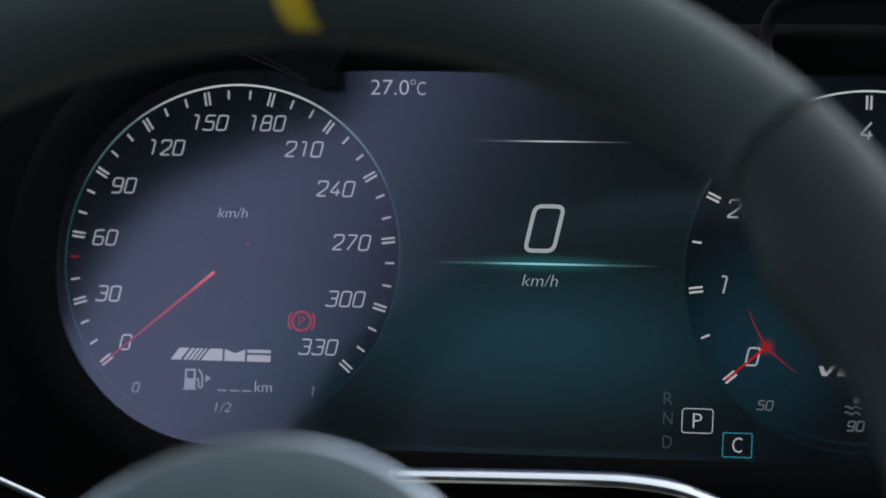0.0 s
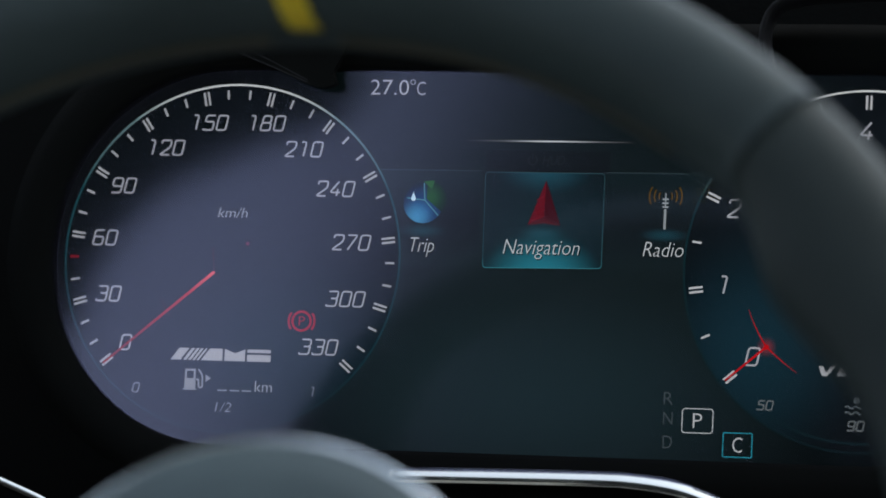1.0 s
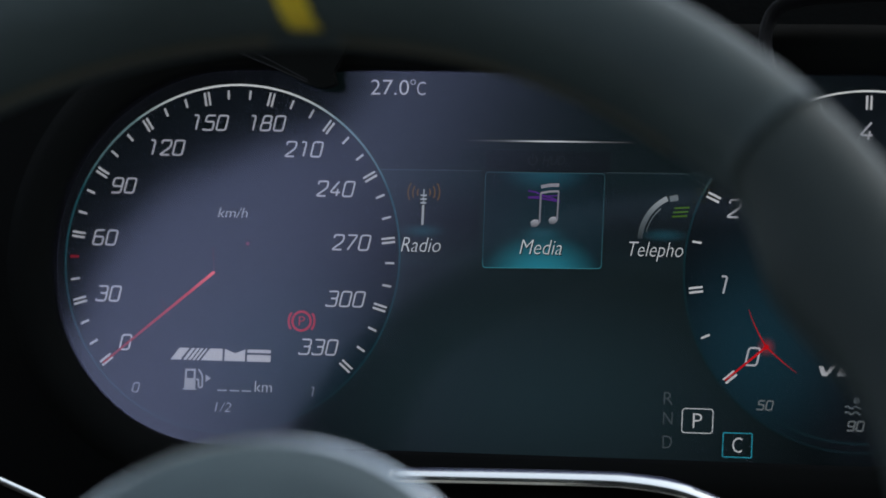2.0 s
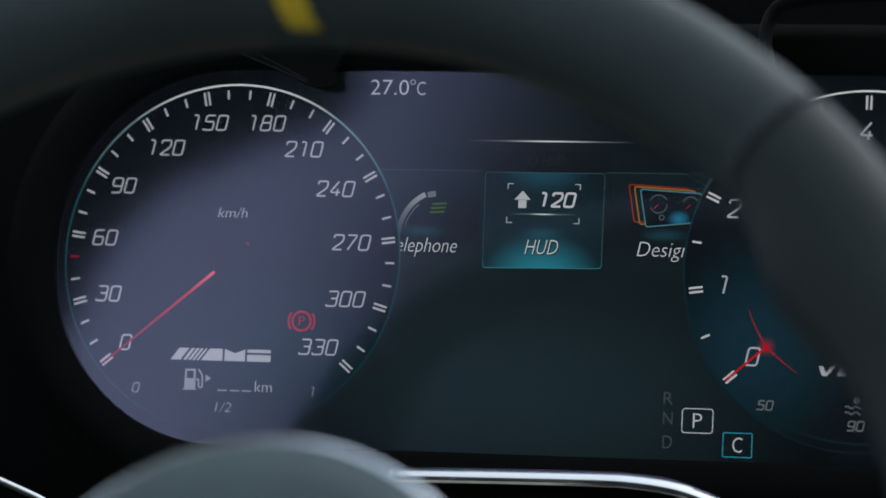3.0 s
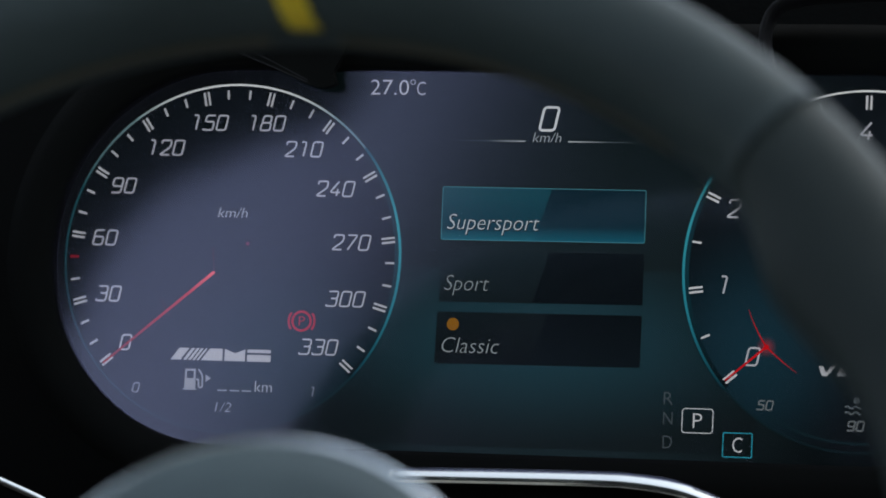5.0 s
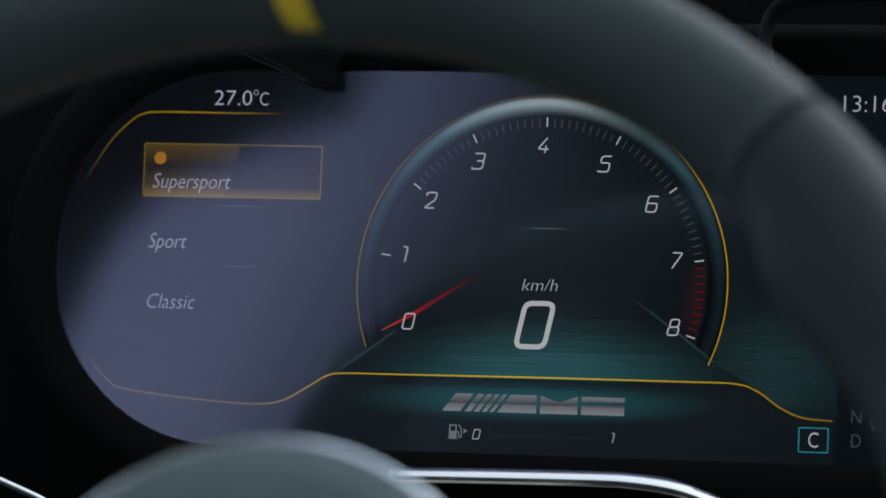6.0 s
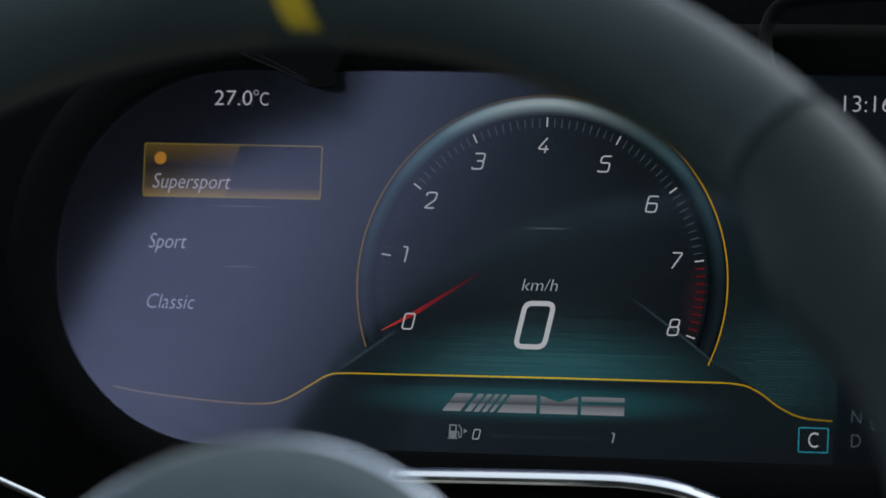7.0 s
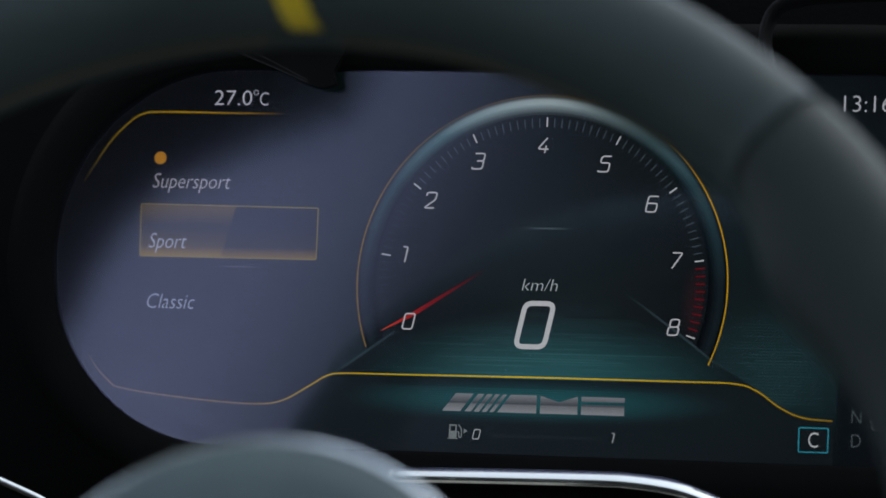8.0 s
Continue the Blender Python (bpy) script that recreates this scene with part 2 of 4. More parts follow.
# light catching the tip's edges, painted as two paler strips
for ends in ([(-94.4, 60.7), (-82.5, 55.9), (-69.4, 50.6)], [(-90.0, 61.0), (-80.8, 56.8), (-69.4, 51.2)]):
    bm = bmesh.new()
    ribbon(bm, ends, 0.3, 9.1)
    part("edge_highlight", bm, surface("edge_highlight_skin", (0.014, 0.014, 0.0145), 0.6, spec=0.2), tip)
bm = bmesh.new()
rail = rounded([(66.25, 55.23), (63.96, 64.47), (67.14, 73.13), (77.89, 75.41), (118.81, 76.83)], 9.0, steps=10)
rings = []
for i, p in enumerate(rail):
    t = (Vector(rail[min(i + 1, len(rail) - 1)]) - Vector(rail[max(i - 1, 0)])).normalized()
    rings.append([Vector((p[0] * MM - t.y * 0.0016 * math.cos(q), p[1] * MM + t.x * 0.0016 * math.cos(q), 0.013 + 0.006 * math.sin(q))) for q in np.linspace(0, 2 * math.pi, 13)[:-1]])
sweep(bm, rail, rings, False)
part("hood_lip", bm, surface("hood_skin", (0.0045, 0.0045, 0.0047), 0.6, grain=0.3, spec=0.2), cluster, "dark rounded lip of the hood")
# the last, grey pool of both fields paints the haze mirrored in the glass
CLASSIC_FIELD = field_glow("screen_field", [
    (0.0, -0.038, 0.085, 0.036, (11, 25, 29), 0.8), (0.01, 0.0, 0.12, 0.10, (9, 19, 21), 0.5), (0.0, -0.012, 0.095, 0.075, (9, 13, 14), 0.35)], (3, 5, 5))
POOL_FIELD = field_glow("pool_field", [
    (0.0, -0.022, 0.085, 0.032, (11, 43, 52), 1.0), (0.01, 0.0, 0.12, 0.10, (9, 19, 21), 0.5), (0.0, -0.012, 0.095, 0.075, (9, 13, 14), 0.35)], (3, 5, 5))
plate("screen_background", lens_outline(-0.05), -1.2, 0.0, CLASSIC_FIELD, cluster, "dark teal screen background")

WHITE, GREY, DIM = glow(178, 180, 182), glow(120, 126, 130), glow(62, 70, 74)
TEAL, RED = glow(40, 140, 158), glow(172, 14, 22)

SHOWN = []


def shown(ob, *spans):
    """The spans of seconds in which the screen shows this graphic."""
    SHOWN.append((ob, spans))
    return ob


MOVED = []


def moves(ob, shift):
    """A reading that jumps by shift when the theme changes."""
    MOVED.append((ob, shift))
    return ob


def veil_glass():
    m, n, l = nodes_of("dimming_veil")
    n.remove(n["Principled BSDF"])
    t = n.new("ShaderNodeBsdfTransparent")
    t.inputs[0].default_value = (0.6, 0.62, 0.62, 1)
    l.new(t.outputs[0], n["Material Output"].inputs[0])
    return m


CLASSIC, SUPER = (0.0, 5.25), (5.25, 8.1)
bm = bmesh.new()
poly(bm, box_pts(-64, -52.5, 64, -1.2), 0.05)
shown(part("teal_pool", bm, POOL_FIELD, cluster, "teal pool of light low on the screen"), (0.0, 0.27), (3.84, 5.25))

# -- classic theme: speedometer --
DX, DR, TR = 92.55, 51.0, 47.6
SPAN = 260.1
FACE = field_glow("dial_face", [(0.0, 0.0, 0.1, 0.1, (4, 9, 12), 0.6), (0.02, -0.03, 0.05, 0.04, (8, 27, 34), 1.0)], (2, 4, 4))
RING = ramp_glow("dial_ring", "y", [(-0.052, (12, 30, 35)), (-0.02, (18, 54, 60)), (0.02, (24, 68, 74)), (0.040, (104, 132, 134)), (0.047, (186, 192, 192)), (0.052, (204, 208, 208))])


RING_B = ramp_glow("rev_dial_ring", "y", [(-0.052, (11, 27, 31)), (-0.02, (13, 36, 40)), (0.02, (15, 42, 47)), (0.040, (104, 132, 134)), (0.047, (186, 192, 192)), (0.052, (204, 208, 208))])
FACE_B = field_glow("rev_dial_face", [(0.0, 0.0, 0.1, 0.1, (7, 13, 15), 0.6), (-0.030, -0.022, 0.036, 0.04, (9, 38, 48), 1.0)], (4, 5, 6))


def dial(name, cx, label):
    bm = bmesh.new()
    disc(bm, 0, 0, DR, 0.5, 96)
    ob = part(name, bm, FACE if cx < 0 else FACE_B, cluster, label)
    ob.location = (cx * MM, 0, 0)
    bm = bmesh.new()
    ribbon(bm, arc(0, 0, DR - 0.1, -180, 180, 160)[:-1], 0.55, 0.62, True)
    part("ring", bm, RING if cx < 0 else RING_B, ob, "thin white and teal ring")
    return ob


def tick(parent, cx, angle, r, length, w, mat, z=0.7, name="tick"):
    bm = bmesh.new()
    s, c = math.sin(radians(angle)), math.cos(radians(angle))
    ribbon(bm, [(cx + s * (r - length / 2), c * (r - length / 2)), (cx + s * (r + length / 2), c * (r + length / 2))], w, z)
    return part(name, bm, mat, parent)


def double_tick(parent, angle, mat):
    bm = bmesh.new()
    s, c = math.sin(radians(angle)), math.cos(radians(angle))
    for k in (-0.62, 0.62):
        ox, oy = c * k, -s * k
        ribbon(bm, [(s * (TR - 2) + ox, c * (TR - 2) + oy), (s * (TR + 2) + ox, c * (TR + 2) + oy)], 0.62, 0.7)
    return part("major_tick", bm, mat, parent)


speedo = shown(dial("speedometer", -DX, "round digital speedometer with white numerals"), CLASSIC)
for k in range(34):
    angle = (k / 33 - 0.5) * SPAN
    if k % 3 == 0:
        double_tick(speedo, angle, glow(160, 162, 166))
    elif k != 5:
        tick(speedo, 0, angle, TR + 0.4, 2.7, 0.62, glow(160, 162, 166))
tick(speedo, 0, (5 / 33 - 0.5) * SPAN, TR + 0.5, 2.7, 0.7, glow(120, 9, 18), name="red_tick")
SPEED_AT = {"0": (-123.35, -25.40), "30": (-129.44, -11.24), "60": (-131.47, 5.24), "90": (-126.60, 20.72), "120": (-114.32, 32.12), "150": (-101.33, 39.64),
            "180": (-83.85, 39.69), "210": (-72.10, 32.19), "240": (-61.92, 20.76), "270": (-56.34, 5.21), "300": (-57.18, -11.23), "330": (-64.59, -25.35)}
for text, (x, y) in SPEED_AT.items():
    bm = bmesh.new()
    numerals(bm, text, x + DX, y, 4.75, 0.7)
    part("numeral", bm, glow(158, 160, 168), speedo)


def sign(name, text, x0y, x1y, cap, mat, parent, lean=0.0, z=0.75, dx=0.0):
    """Lettering between two places on its base line."""
    bm = bmesh.new()
    words(bm, text, x0y[0] - dx, x1y[0] - dx, (x0y[1] + x1y[1]) / 2, cap, z, lean)
    return part(name, bm, mat, parent)


sign("unit", "km/h", (-97.16, 11.71), (-88.01, 11.88), 2.9, glow(146, 150, 158), speedo, 0.2, dx=-DX)


def needle(parent, tip, root, w0, w1, stops, dx, name="needle"):
    bm = bmesh.new()
    a, b = Vector((tip[0] - dx, tip[1])), Vector((root[0] - dx, root[1]))
    n = (b - a).normalized()
    n = Vector((-n.y, n.x))
    poly(bm, [a - n * w0, b - n * w1, b + n * w1, a + n * w0], 0.9)
    return part(name, bm, ramp_glow("needle_light", "x", stops), parent, "glowing red needle")


needle(speedo, (-129.96, -31.72), (-97.30, -4.22), 0.3, 0.42, [(-0.040, (128, 22, 34)), (-0.030, (126, 16, 26)), (-0.012, (170, 36, 46)), (-0.005, (222, 86, 90))], -DX)
bm = bmesh.new()
for pts in ([(-5.6, 3.0), (-5.2, -0.5), (-4.75, -4.22), (-3.6, -5.4)], [(-20.6, -12.5), (-17.6, -17.6)]):
    ribbon(bm, pts, 0.22, 0.88)
part("needle_arc", bm, glow(66, 18, 30), speedo, "faint red arc at the needle's root")
bm = bmesh.new()
disc(bm, -87.59 + DX, 4.26, 0.55, 0.9, 12)
part("needle_mark", bm, glow(100, 34, 56), speedo)


def brake_sign():
    x, y = -70.10 + DX, -17.94
    bm = bmesh.new()
    ribbon(bm, arc(x, y, 2.75, 0, 360, 40)[:-1], 0.66, 0.75, True)
    for s in (-1, 1):
        ribbon(bm, arc(x, y, 3.9, s * 52, s * 128, 16), 0.6, 0.75)
    ob = part("brake_lamp", bm, glow(152, 22, 40), speedo, "red parking brake lamp")
    bm = bmesh.new()
    words(bm, "P", x - 0.8, x + 1.0, y - 1.35, 2.7, 0.75)
    part("letter", bm, glow(152, 22, 40), speedo)


brake_sign()


def emblem(x0, x1, base, h, z, mat, parent, name="emblem"):
    """Slanted bars and three blocks in place of a maker's emblem."""
    bm = bmesh.new()
    w = x1 - x0
    lean = 0.75 * h
    cuts = [(0.0, 0.10), (0.125, 0.035), (0.175, 0.03), (0.22, 0.025), (0.262, 0.022)]
    for a, b in cuts:
        poly(bm, [(x0 + a * w, base), (x0 + (a + b) * w, base), (x0 + (a + b) * w + lean, base + h), (x0 + a * w + lean, base + h)], z)
    a, gap = x0 + 0.305 * w, 0.17 * h
    poly(bm, [(a, base), (x0 + 0.52 * w, base), (x0 + 0.52 * w, base + h), (a + lean, base + h)], z)
    m0, m1 = x0 + 0.54 * w, x0 + 0.745 * w
    poly(bm, [(m0, base), (m1, base), (m1, base + h), ((m0 + m1) / 2, base + 0.66 * h), (m0, base + h)], z)
    g0 = x0 + 0.765 * w
    poly(bm, [(g0, base), (x1, base), (x1, base + 0.56 * h), (g0, base + 0.56 * h)], z)
    poly(bm, [(g0, base + 0.56 * h + gap), (x1, base + 0.56 * h + gap), (x1, base + h), (g0, base + h)], z)
    return part(name, bm, mat, parent, "silver emblem of bars and blocks")


emblem(-109.32 + DX, -78.84 + DX, -30.09, 3.5, 0.75, glow(156, 158, 166), speedo)


def fuel_sign(parent, x, y, h, mat, dx):
    """A filling pump with its hose and an arrow beside it."""
    x -= dx
    bm = bmesh.new()
    w = h * 0.55
    ribbon(bm, box_pts(x + 0.06 * h, y + 0.5 * h, x + w - 0.06 * h, y + 0.94 * h), 0.1 * h, 0.75, True)
    poly(bm, box_pts(x, y + 0.07 * h, x + w, y + 0.45 * h), 0.75)
    poly(bm, box_pts(x - 0.08 * h, y, x + w + 0.08 * h, y + 0.065 * h), 0.75)
    ribbon(bm, rounded([(x + w + 0.02 * h, y + 0.5 * h), (x + w + 0.14 * h, y + 0.5 * h), (x + w + 0.16 * h, y + 0.12 * h), (x + w + 0.34 * h, y + 0.12 * h),
                        (x + w + 0.32 * h, y + 0.7 * h), (x + w + 0.12 * h, y + 0.98 * h)], 0.1 * h), 0.08 * h, 0.77)
    poly(bm, [(x + w + 0.48 * h, y + 0.38 * h), (x + w + 0.75 * h, y + 0.56 * h), (x + w + 0.48 * h, y + 0.74 * h)], 0.75)
    return part("fuel_sign", bm, mat, parent, "pump symbol with an arrow")


fuel_sign(speedo, *(-104.67, -38.78), 6.2, glow(128, 132, 140), -DX)
bm = bmesh.new()
for x in (-94.50, -90.71, -87.11):
    poly(bm, box_pts(x + DX, -38.87, x + DX + 2.9, -38.87 + 0.4), 0.75)
part("range_dashes", bm, GREY, speedo)
sign("unit", "km", (-83.15, -38.98), (-78.02, -38.83), 3.2, glow(150, 154, 160), speedo, 0.0, dx=-DX)
for text, (x, y) in (("0", (-119.44, -38.55)), ("1", (-65.77, -38.31))):
    bm = bmesh.new()
    numerals(bm, text, x + DX, y, 2.9, 0.75)
    part("fuel_numeral", bm, glow(128, 132, 140), speedo)
sign("fuel_numeral", "1/2", (-95.01, -44.92), (-89.85, -44.93), 2.7, glow(128, 132, 140), speedo, 0.2, dx=-DX)
arc_glow = ramp_glow("arc_light", "y", [(-0.036, (6, 26, 32)), (-0.012, (34, 112, 126)), (0.012, (46, 136, 148)), (0.036, (10, 40, 46))])
soft_glow = ramp_glow("arc_halo", "y", [(-0.036, (5, 9, 11)), (0.0, (14, 46, 54)), (0.036, (6, 12, 14))])
for cx, a0, a1 in ((-DX, 50, 132), (DX, -132, -50)):
    bm = bmesh.new()
    ribbon(bm, arc(cx, 0, DR, a0, a1, 60), 0.75, 0.68)
    ob = shown(part("lit_arc", bm, arc_glow, cluster, "bright teal edge of the dial"), (4.15, 5.25))
    bm = bmesh.new()
    ribbon(bm, arc(cx, 0, DR - 0.5, a0, a1, 60), 2.2, 0.66)
    part("halo", bm, soft_glow, ob)

# -- classic theme: rev counter --
revs = shown(dial("rev_counter", DX, "round digital rev counter with a red needle"), CLASSIC)
for k in range(17):
    angle = (k / 16 - 0.5) * SPAN
    if k % 2 == 0:
        double_tick(revs, angle, WHITE)
    else:
        tick(revs, 0, angle, TR + 0.4, 2.7, 0.62, WHITE)
REV_AT = {"0": (62.34, -24.72), "1": (53.32, -4.67), "2": (55.34, 17.03), "4": (92.21, 39.55)}
REV_AT["3"] = (REV_AT["2"][0] + 15.5, 28.0)
for a, b in (("5", "3"), ("6", "2"), ("7", "1"), ("8", "0")):
    REV_AT[a] = (2 * DX - REV_AT[b][0], REV_AT[b][1])
for text, (x, y) in REV_AT.items():
    bm = bmesh.new()
    numerals(bm, text, x - DX, y, 5.4, 0.7)
    part("numeral", bm, glow(160, 162, 168), revs)
needle(revs, (54.74, -31.62), (66.09, -21.92), 0.25, 0.34, [(-0.055, (140, 28, 34)), (-0.03, (184, 14, 20))], DX)
bm = bmesh.new()
hub = (66.09, -21.92)
for a, b, w0 in (((60.68, -11.37), hub, 0.1), ((75.17, -29.14), hub, 0.1)):
    m = ((a[0] + b[0]) / 2 + (-1.0 if a[1] > b[1] else 0.1) * 0.6, (a[1] + b[1]) / 2 - 0.5)
    pts = [((1 - t) ** 2 * a[0] + 2 * t * (1 - t) * m[0] + t * t * b[0] - DX, (1 - t) ** 2 * a[1] + 2 * t * (1 - t) * m[1] + t * t * b[1]) for t in np.linspace(0, 1, 12)]
    for p, q, t in zip(pts, pts[1:], np.linspace(0, 1, 11)):
        ribbon(bm, [p, q], 0.08 + 0.36 * t, 0.85)
disc(bm, hub[0] - DX, hub[1], 0.75, 0.87, 16)
part("needle_arc", bm, RED, revs, "red arc at the root of the needle")
bm = bmesh.new()
disc(bm, hub[0] - DX, hub[1], 4.0, 0.83, 24)
part("needle_halo", bm, added_light("needle_halo", [((hub[0] - DX) * MM, hub[1] * MM, 0.0036, 0.0036, (120, 8, 14), 1.5)]), revs, "red shine round the needle's root")
for text, (x, y), h in (("50", (66.41, -38.28), 2.9), ("90", (92.08, -43.34), 3.0)):
    bm = bmesh.new()
    numerals(bm, text, x - DX, y, h, 0.75, w=0.13)
    part("coolant_numeral", bm, glow(96, 102, 104), revs)
bm = bmesh.new()
ribbon(bm, arc(0, 0, 48.3, 176, 212, 20), 0.6, 0.7)
part("coolant_scale", bm, glow(13, 32, 36), revs)
bm = bmesh.new()
x, y = (91.10, -38.17)
for k in (0, 1.6):
    ribbon(bm, [(x - DX - 2.2 + i * 0.5, y - k + 0.35 * math.sin(i * 1.3)) for i in range(10)], 0.4, 0.75)
disc(bm, x - DX + 0.9, y + 1.9, 0.9, 0.75, 14)
part("coolant_sign", bm, glow(84, 92, 96), revs)
bm = bmesh.new()
x, y = (81.09, -29.61)
poly(bm, [(x - DX, y + 2.7), (x - DX + 1.3, y + 2.7), (x - DX + 2.0, y + 0.9), (x - DX + 3.4, y + 2.7), (x - DX + 4.7, y + 2.7), (x - DX + 2.4, y), (x - DX + 1.0, y)], 0.75)
poly(bm, box_pts(x - DX + 5.2, y, x - DX + 20.0, y + 2.3, 0.3), 0.75)
part("engine_badge", bm, glow(168, 170, 174), revs, "silver engine badge")

# -- classic theme: middle of the screen --
bm = bmesh.new()
for text, x0, x1, cap in (("27.0", -52.80, -41.35, 4.35), ("°", -41.0, -39.4, 4.3), ("C", -38.9, -36.34, 3.85)):
    words(bm, text, x0, x1, 48.42, cap, 0.75)
temp = part("temperature", bm, glow(172, 172, 182), cluster, "white outside temperature reading")
moves(temp, (-47.27, -3.57))


def hairline(name, x0, x1, y, w, peak, z=0.3):
    """A thin lit line that fades to both ends."""
    bm = bmesh.new()
    ribbon(bm, [(x0 + (x1 - x0) * k / 12, y) for k in range(13)], w, z)
    a, b = x0 * MM, x1 * MM
    return part(name, bm, ramp_glow("line_light", "x", [(a, (6, 10, 12)), (a + (b - a) * 0.25, [c * 0.45 for c in peak]), (a + (b - a) * 0.46, peak), (a + (b - a) * 0.56, peak), (a + (b - a) * 0.78, [c * 0.45 for c in peak]), (b, (6, 11, 13))]), cluster)


shown(hairline("top_line", -24.92, 26.88, 35.48, 0.42, (196, 200, 204)), (0.0, 3.75))
bm = bmesh.new()
numerals(bm, "0", *(0.62, 10.38), 14.0, 0.35, w=0.085, lean=0.2)
shown(part("speed_numeral", bm, glow(156, 164, 164), cluster, "large white zero"), (0.0, 0.22))
shown(sign("unit", "km/h", (-5.24, -6.30), (5.35, -6.22), 3.4, glow(150, 156, 160), cluster, 0.2, z=0.35), (0.0, 0.25))
shown(hairline("middle_line", -36.27, 36.56, 0.17, 0.6, (140, 206, 208)), (0.0, 0.25))
bm = bmesh.new()
poly(bm, box_pts(-36, -4, 38, 5), 0.28)
shown(part("line_halo", bm, added_light("line_halo", [(0.0012, 0.0004, 0.034, 0.0034, (18, 76, 80), 1.2)]), cluster, "soft teal halo of the line"), (0.0, 0.25))
bm = bmesh.new()
for k in range(-9, 10):
    x, far = k * 2.0, 15.0 + 5.0 * ((k * 7) % 5) / 4
    ribbon(bm, [(x * 0.62 + 0.6, -11.5 - abs(k) * 0.25), (x * 1.25 + 0.6, -11.5 - far)], 0.28, 0.2)
tagged(shown(part("pool_rays", bm, added_light("ray_light", [(0.0006, -0.019, 0.026, 0.012, (16, 34, 44), 1.0)]), cluster, "faint rays in the pool of light"), (0.0, 0.27)), kind="stuff")
for text, px, mat in (("R", (37.42, -38.99), DIM), ("N", (37.49, -44.57), DIM), ("D", (37.62, -51.26), DIM)):
    letter = sign("gear_letter", text, px, (px[0] + 2.7, px[1]), 3.6, mat, cluster)
    if text == "R":
        shown(letter, CLASSIC)
    else:
        moves(letter, (53.35, 2.0))


def framed(letter, x0y0, x1y1, mat, r, lx, cap, z=0.6):
    bm = bmesh.new()
    ribbon(bm, rounded(box_pts(*x0y0, *x1y1), r, True, 4), 0.26, z, True)
    ob = part("frame", bm, mat, cluster)
    bm = bmesh.new()
    cx, cy = (x0y0[0] + x1y1[0]) / 2, (x0y0[1] + x1y1[1]) / 2
    words(bm, letter, cx - lx / 2, cx + lx / 2, cy - cap / 2, cap, z)
    return ob, part("letter", bm, WHITE, cluster)


for ob in framed("P", (42.93, -46.63), (51.69, -39.83), glow(176, 180, 182), 0.9, 2.6, 4.2):
    shown(ob, CLASSIC)
for ob in framed("C", (54.81, -53.08), (63.05, -46.31), TEAL, 0.4, 2.8, 4.2):
    moves(ob, (21.4, 2.1))

# -- menu strip: tiles that slide sideways beneath the dials --
SPACING = 35.5
TILE_Y = 12.81
TILE_H = 13.4
STOPS = [(0.0, 1), (0.64, 1), (0.76, 2), (1.14, 2), (1.36, 3), (1.64, 3), (1.84, 4), (2.14, 4), (2.34, 5), (2.66, 5), (2.86, 6), (3.24, 6), (3.38, 7), (8.0, 7)]
MENU = (0.28, 3.76)
TILES = []


FOOT = added_light("foot_light", [(0.0, -0.0037, 0.0085, 0.0024, (13, 50, 60), 1.0)])


def tile(name, index, text, wide, art):
    bm = bmesh.new()
    words(bm, text, -wide / 2, wide / 2, -9.9, 4.2, 0.40, 0.2)
    ob = part(name, bm, glow(176, 180, 182), cluster, "menu tile with its name")
    bm = bmesh.new()
    words(bm, text, -wide / 2 + 0.25, wide / 2 + 0.25, -10.2, 4.2, 0.34, 0.2)
    part("name_shadow", bm, glow(3, 8, 10), ob)
    for pname, pts, mat in art:
        bm = bmesh.new()
        for kind, *args in pts:
            if kind == "poly":
                poly(bm, args[0], args[1])
            elif kind == "line":
                ribbon(bm, *args)
            elif kind == "disc":
                disc(bm, *args)
            elif kind == "num":
                numerals(bm, *args)
        bmesh.ops.translate(bm, verts=bm.verts, vec=(0, 2.15 * MM, 0))
        part(pname, bm, mat, ob)
    bm = bmesh.new()
    poly(bm, box_pts(-9, -6.2, 9, -1.2), 0.26)
    part("foot_light", bm, FOOT, ob, "teal shine below the symbol")
    TILES.append((ob, index))
    return ob


tile("trip_tile", 1, "Trip", 8.0, [
    ("globe", [("disc", 0, 2.2, 5.9, 0.28, 40)], field_glow("globe_light", [(-0.002, 0.0, 0.006, 0.006, (56, 120, 150), 1.0), (0, 0.0025, 0.007, 0.007, (14, 56, 104), 0.5)], (6, 24, 42))),
    ("spokes", [("line", [(0.4, 3.0), (-5.0, 3.6)], 0.35, 0.32), ("line", [(0.4, 3.0), (4.6, -1.4)], 0.35, 0.32), ("line", [(0.4, 3.0), (0.0, 8.0)], 0.35, 0.32)], glow(70, 124, 140)),
    ("wedge", [("poly", [(0.9, 3.4), (5.6, -0.4)] + arc(0.9, 2.9, 5.9, 100, 2, 14), 0.33)], field_glow("wedge_light", [(0.002, 0.006, 0.005, 0.005, (24, 66, 22), 1.0)], (6, 34, 16))),
    ("arrow", [("poly", [(-0.2, 8.4), (2.4, 6.2), (3.2, 8.8)], 0.35)], glow(36, 88, 38)),
    ("drop", [("disc", -3.0, 3.4, 0.7, 0.36, 12), ("poly", [(-3.6, 3.7), (-2.4, 3.7), (-3.0, 5.4)], 0.36)], glow(190, 220, 240))])
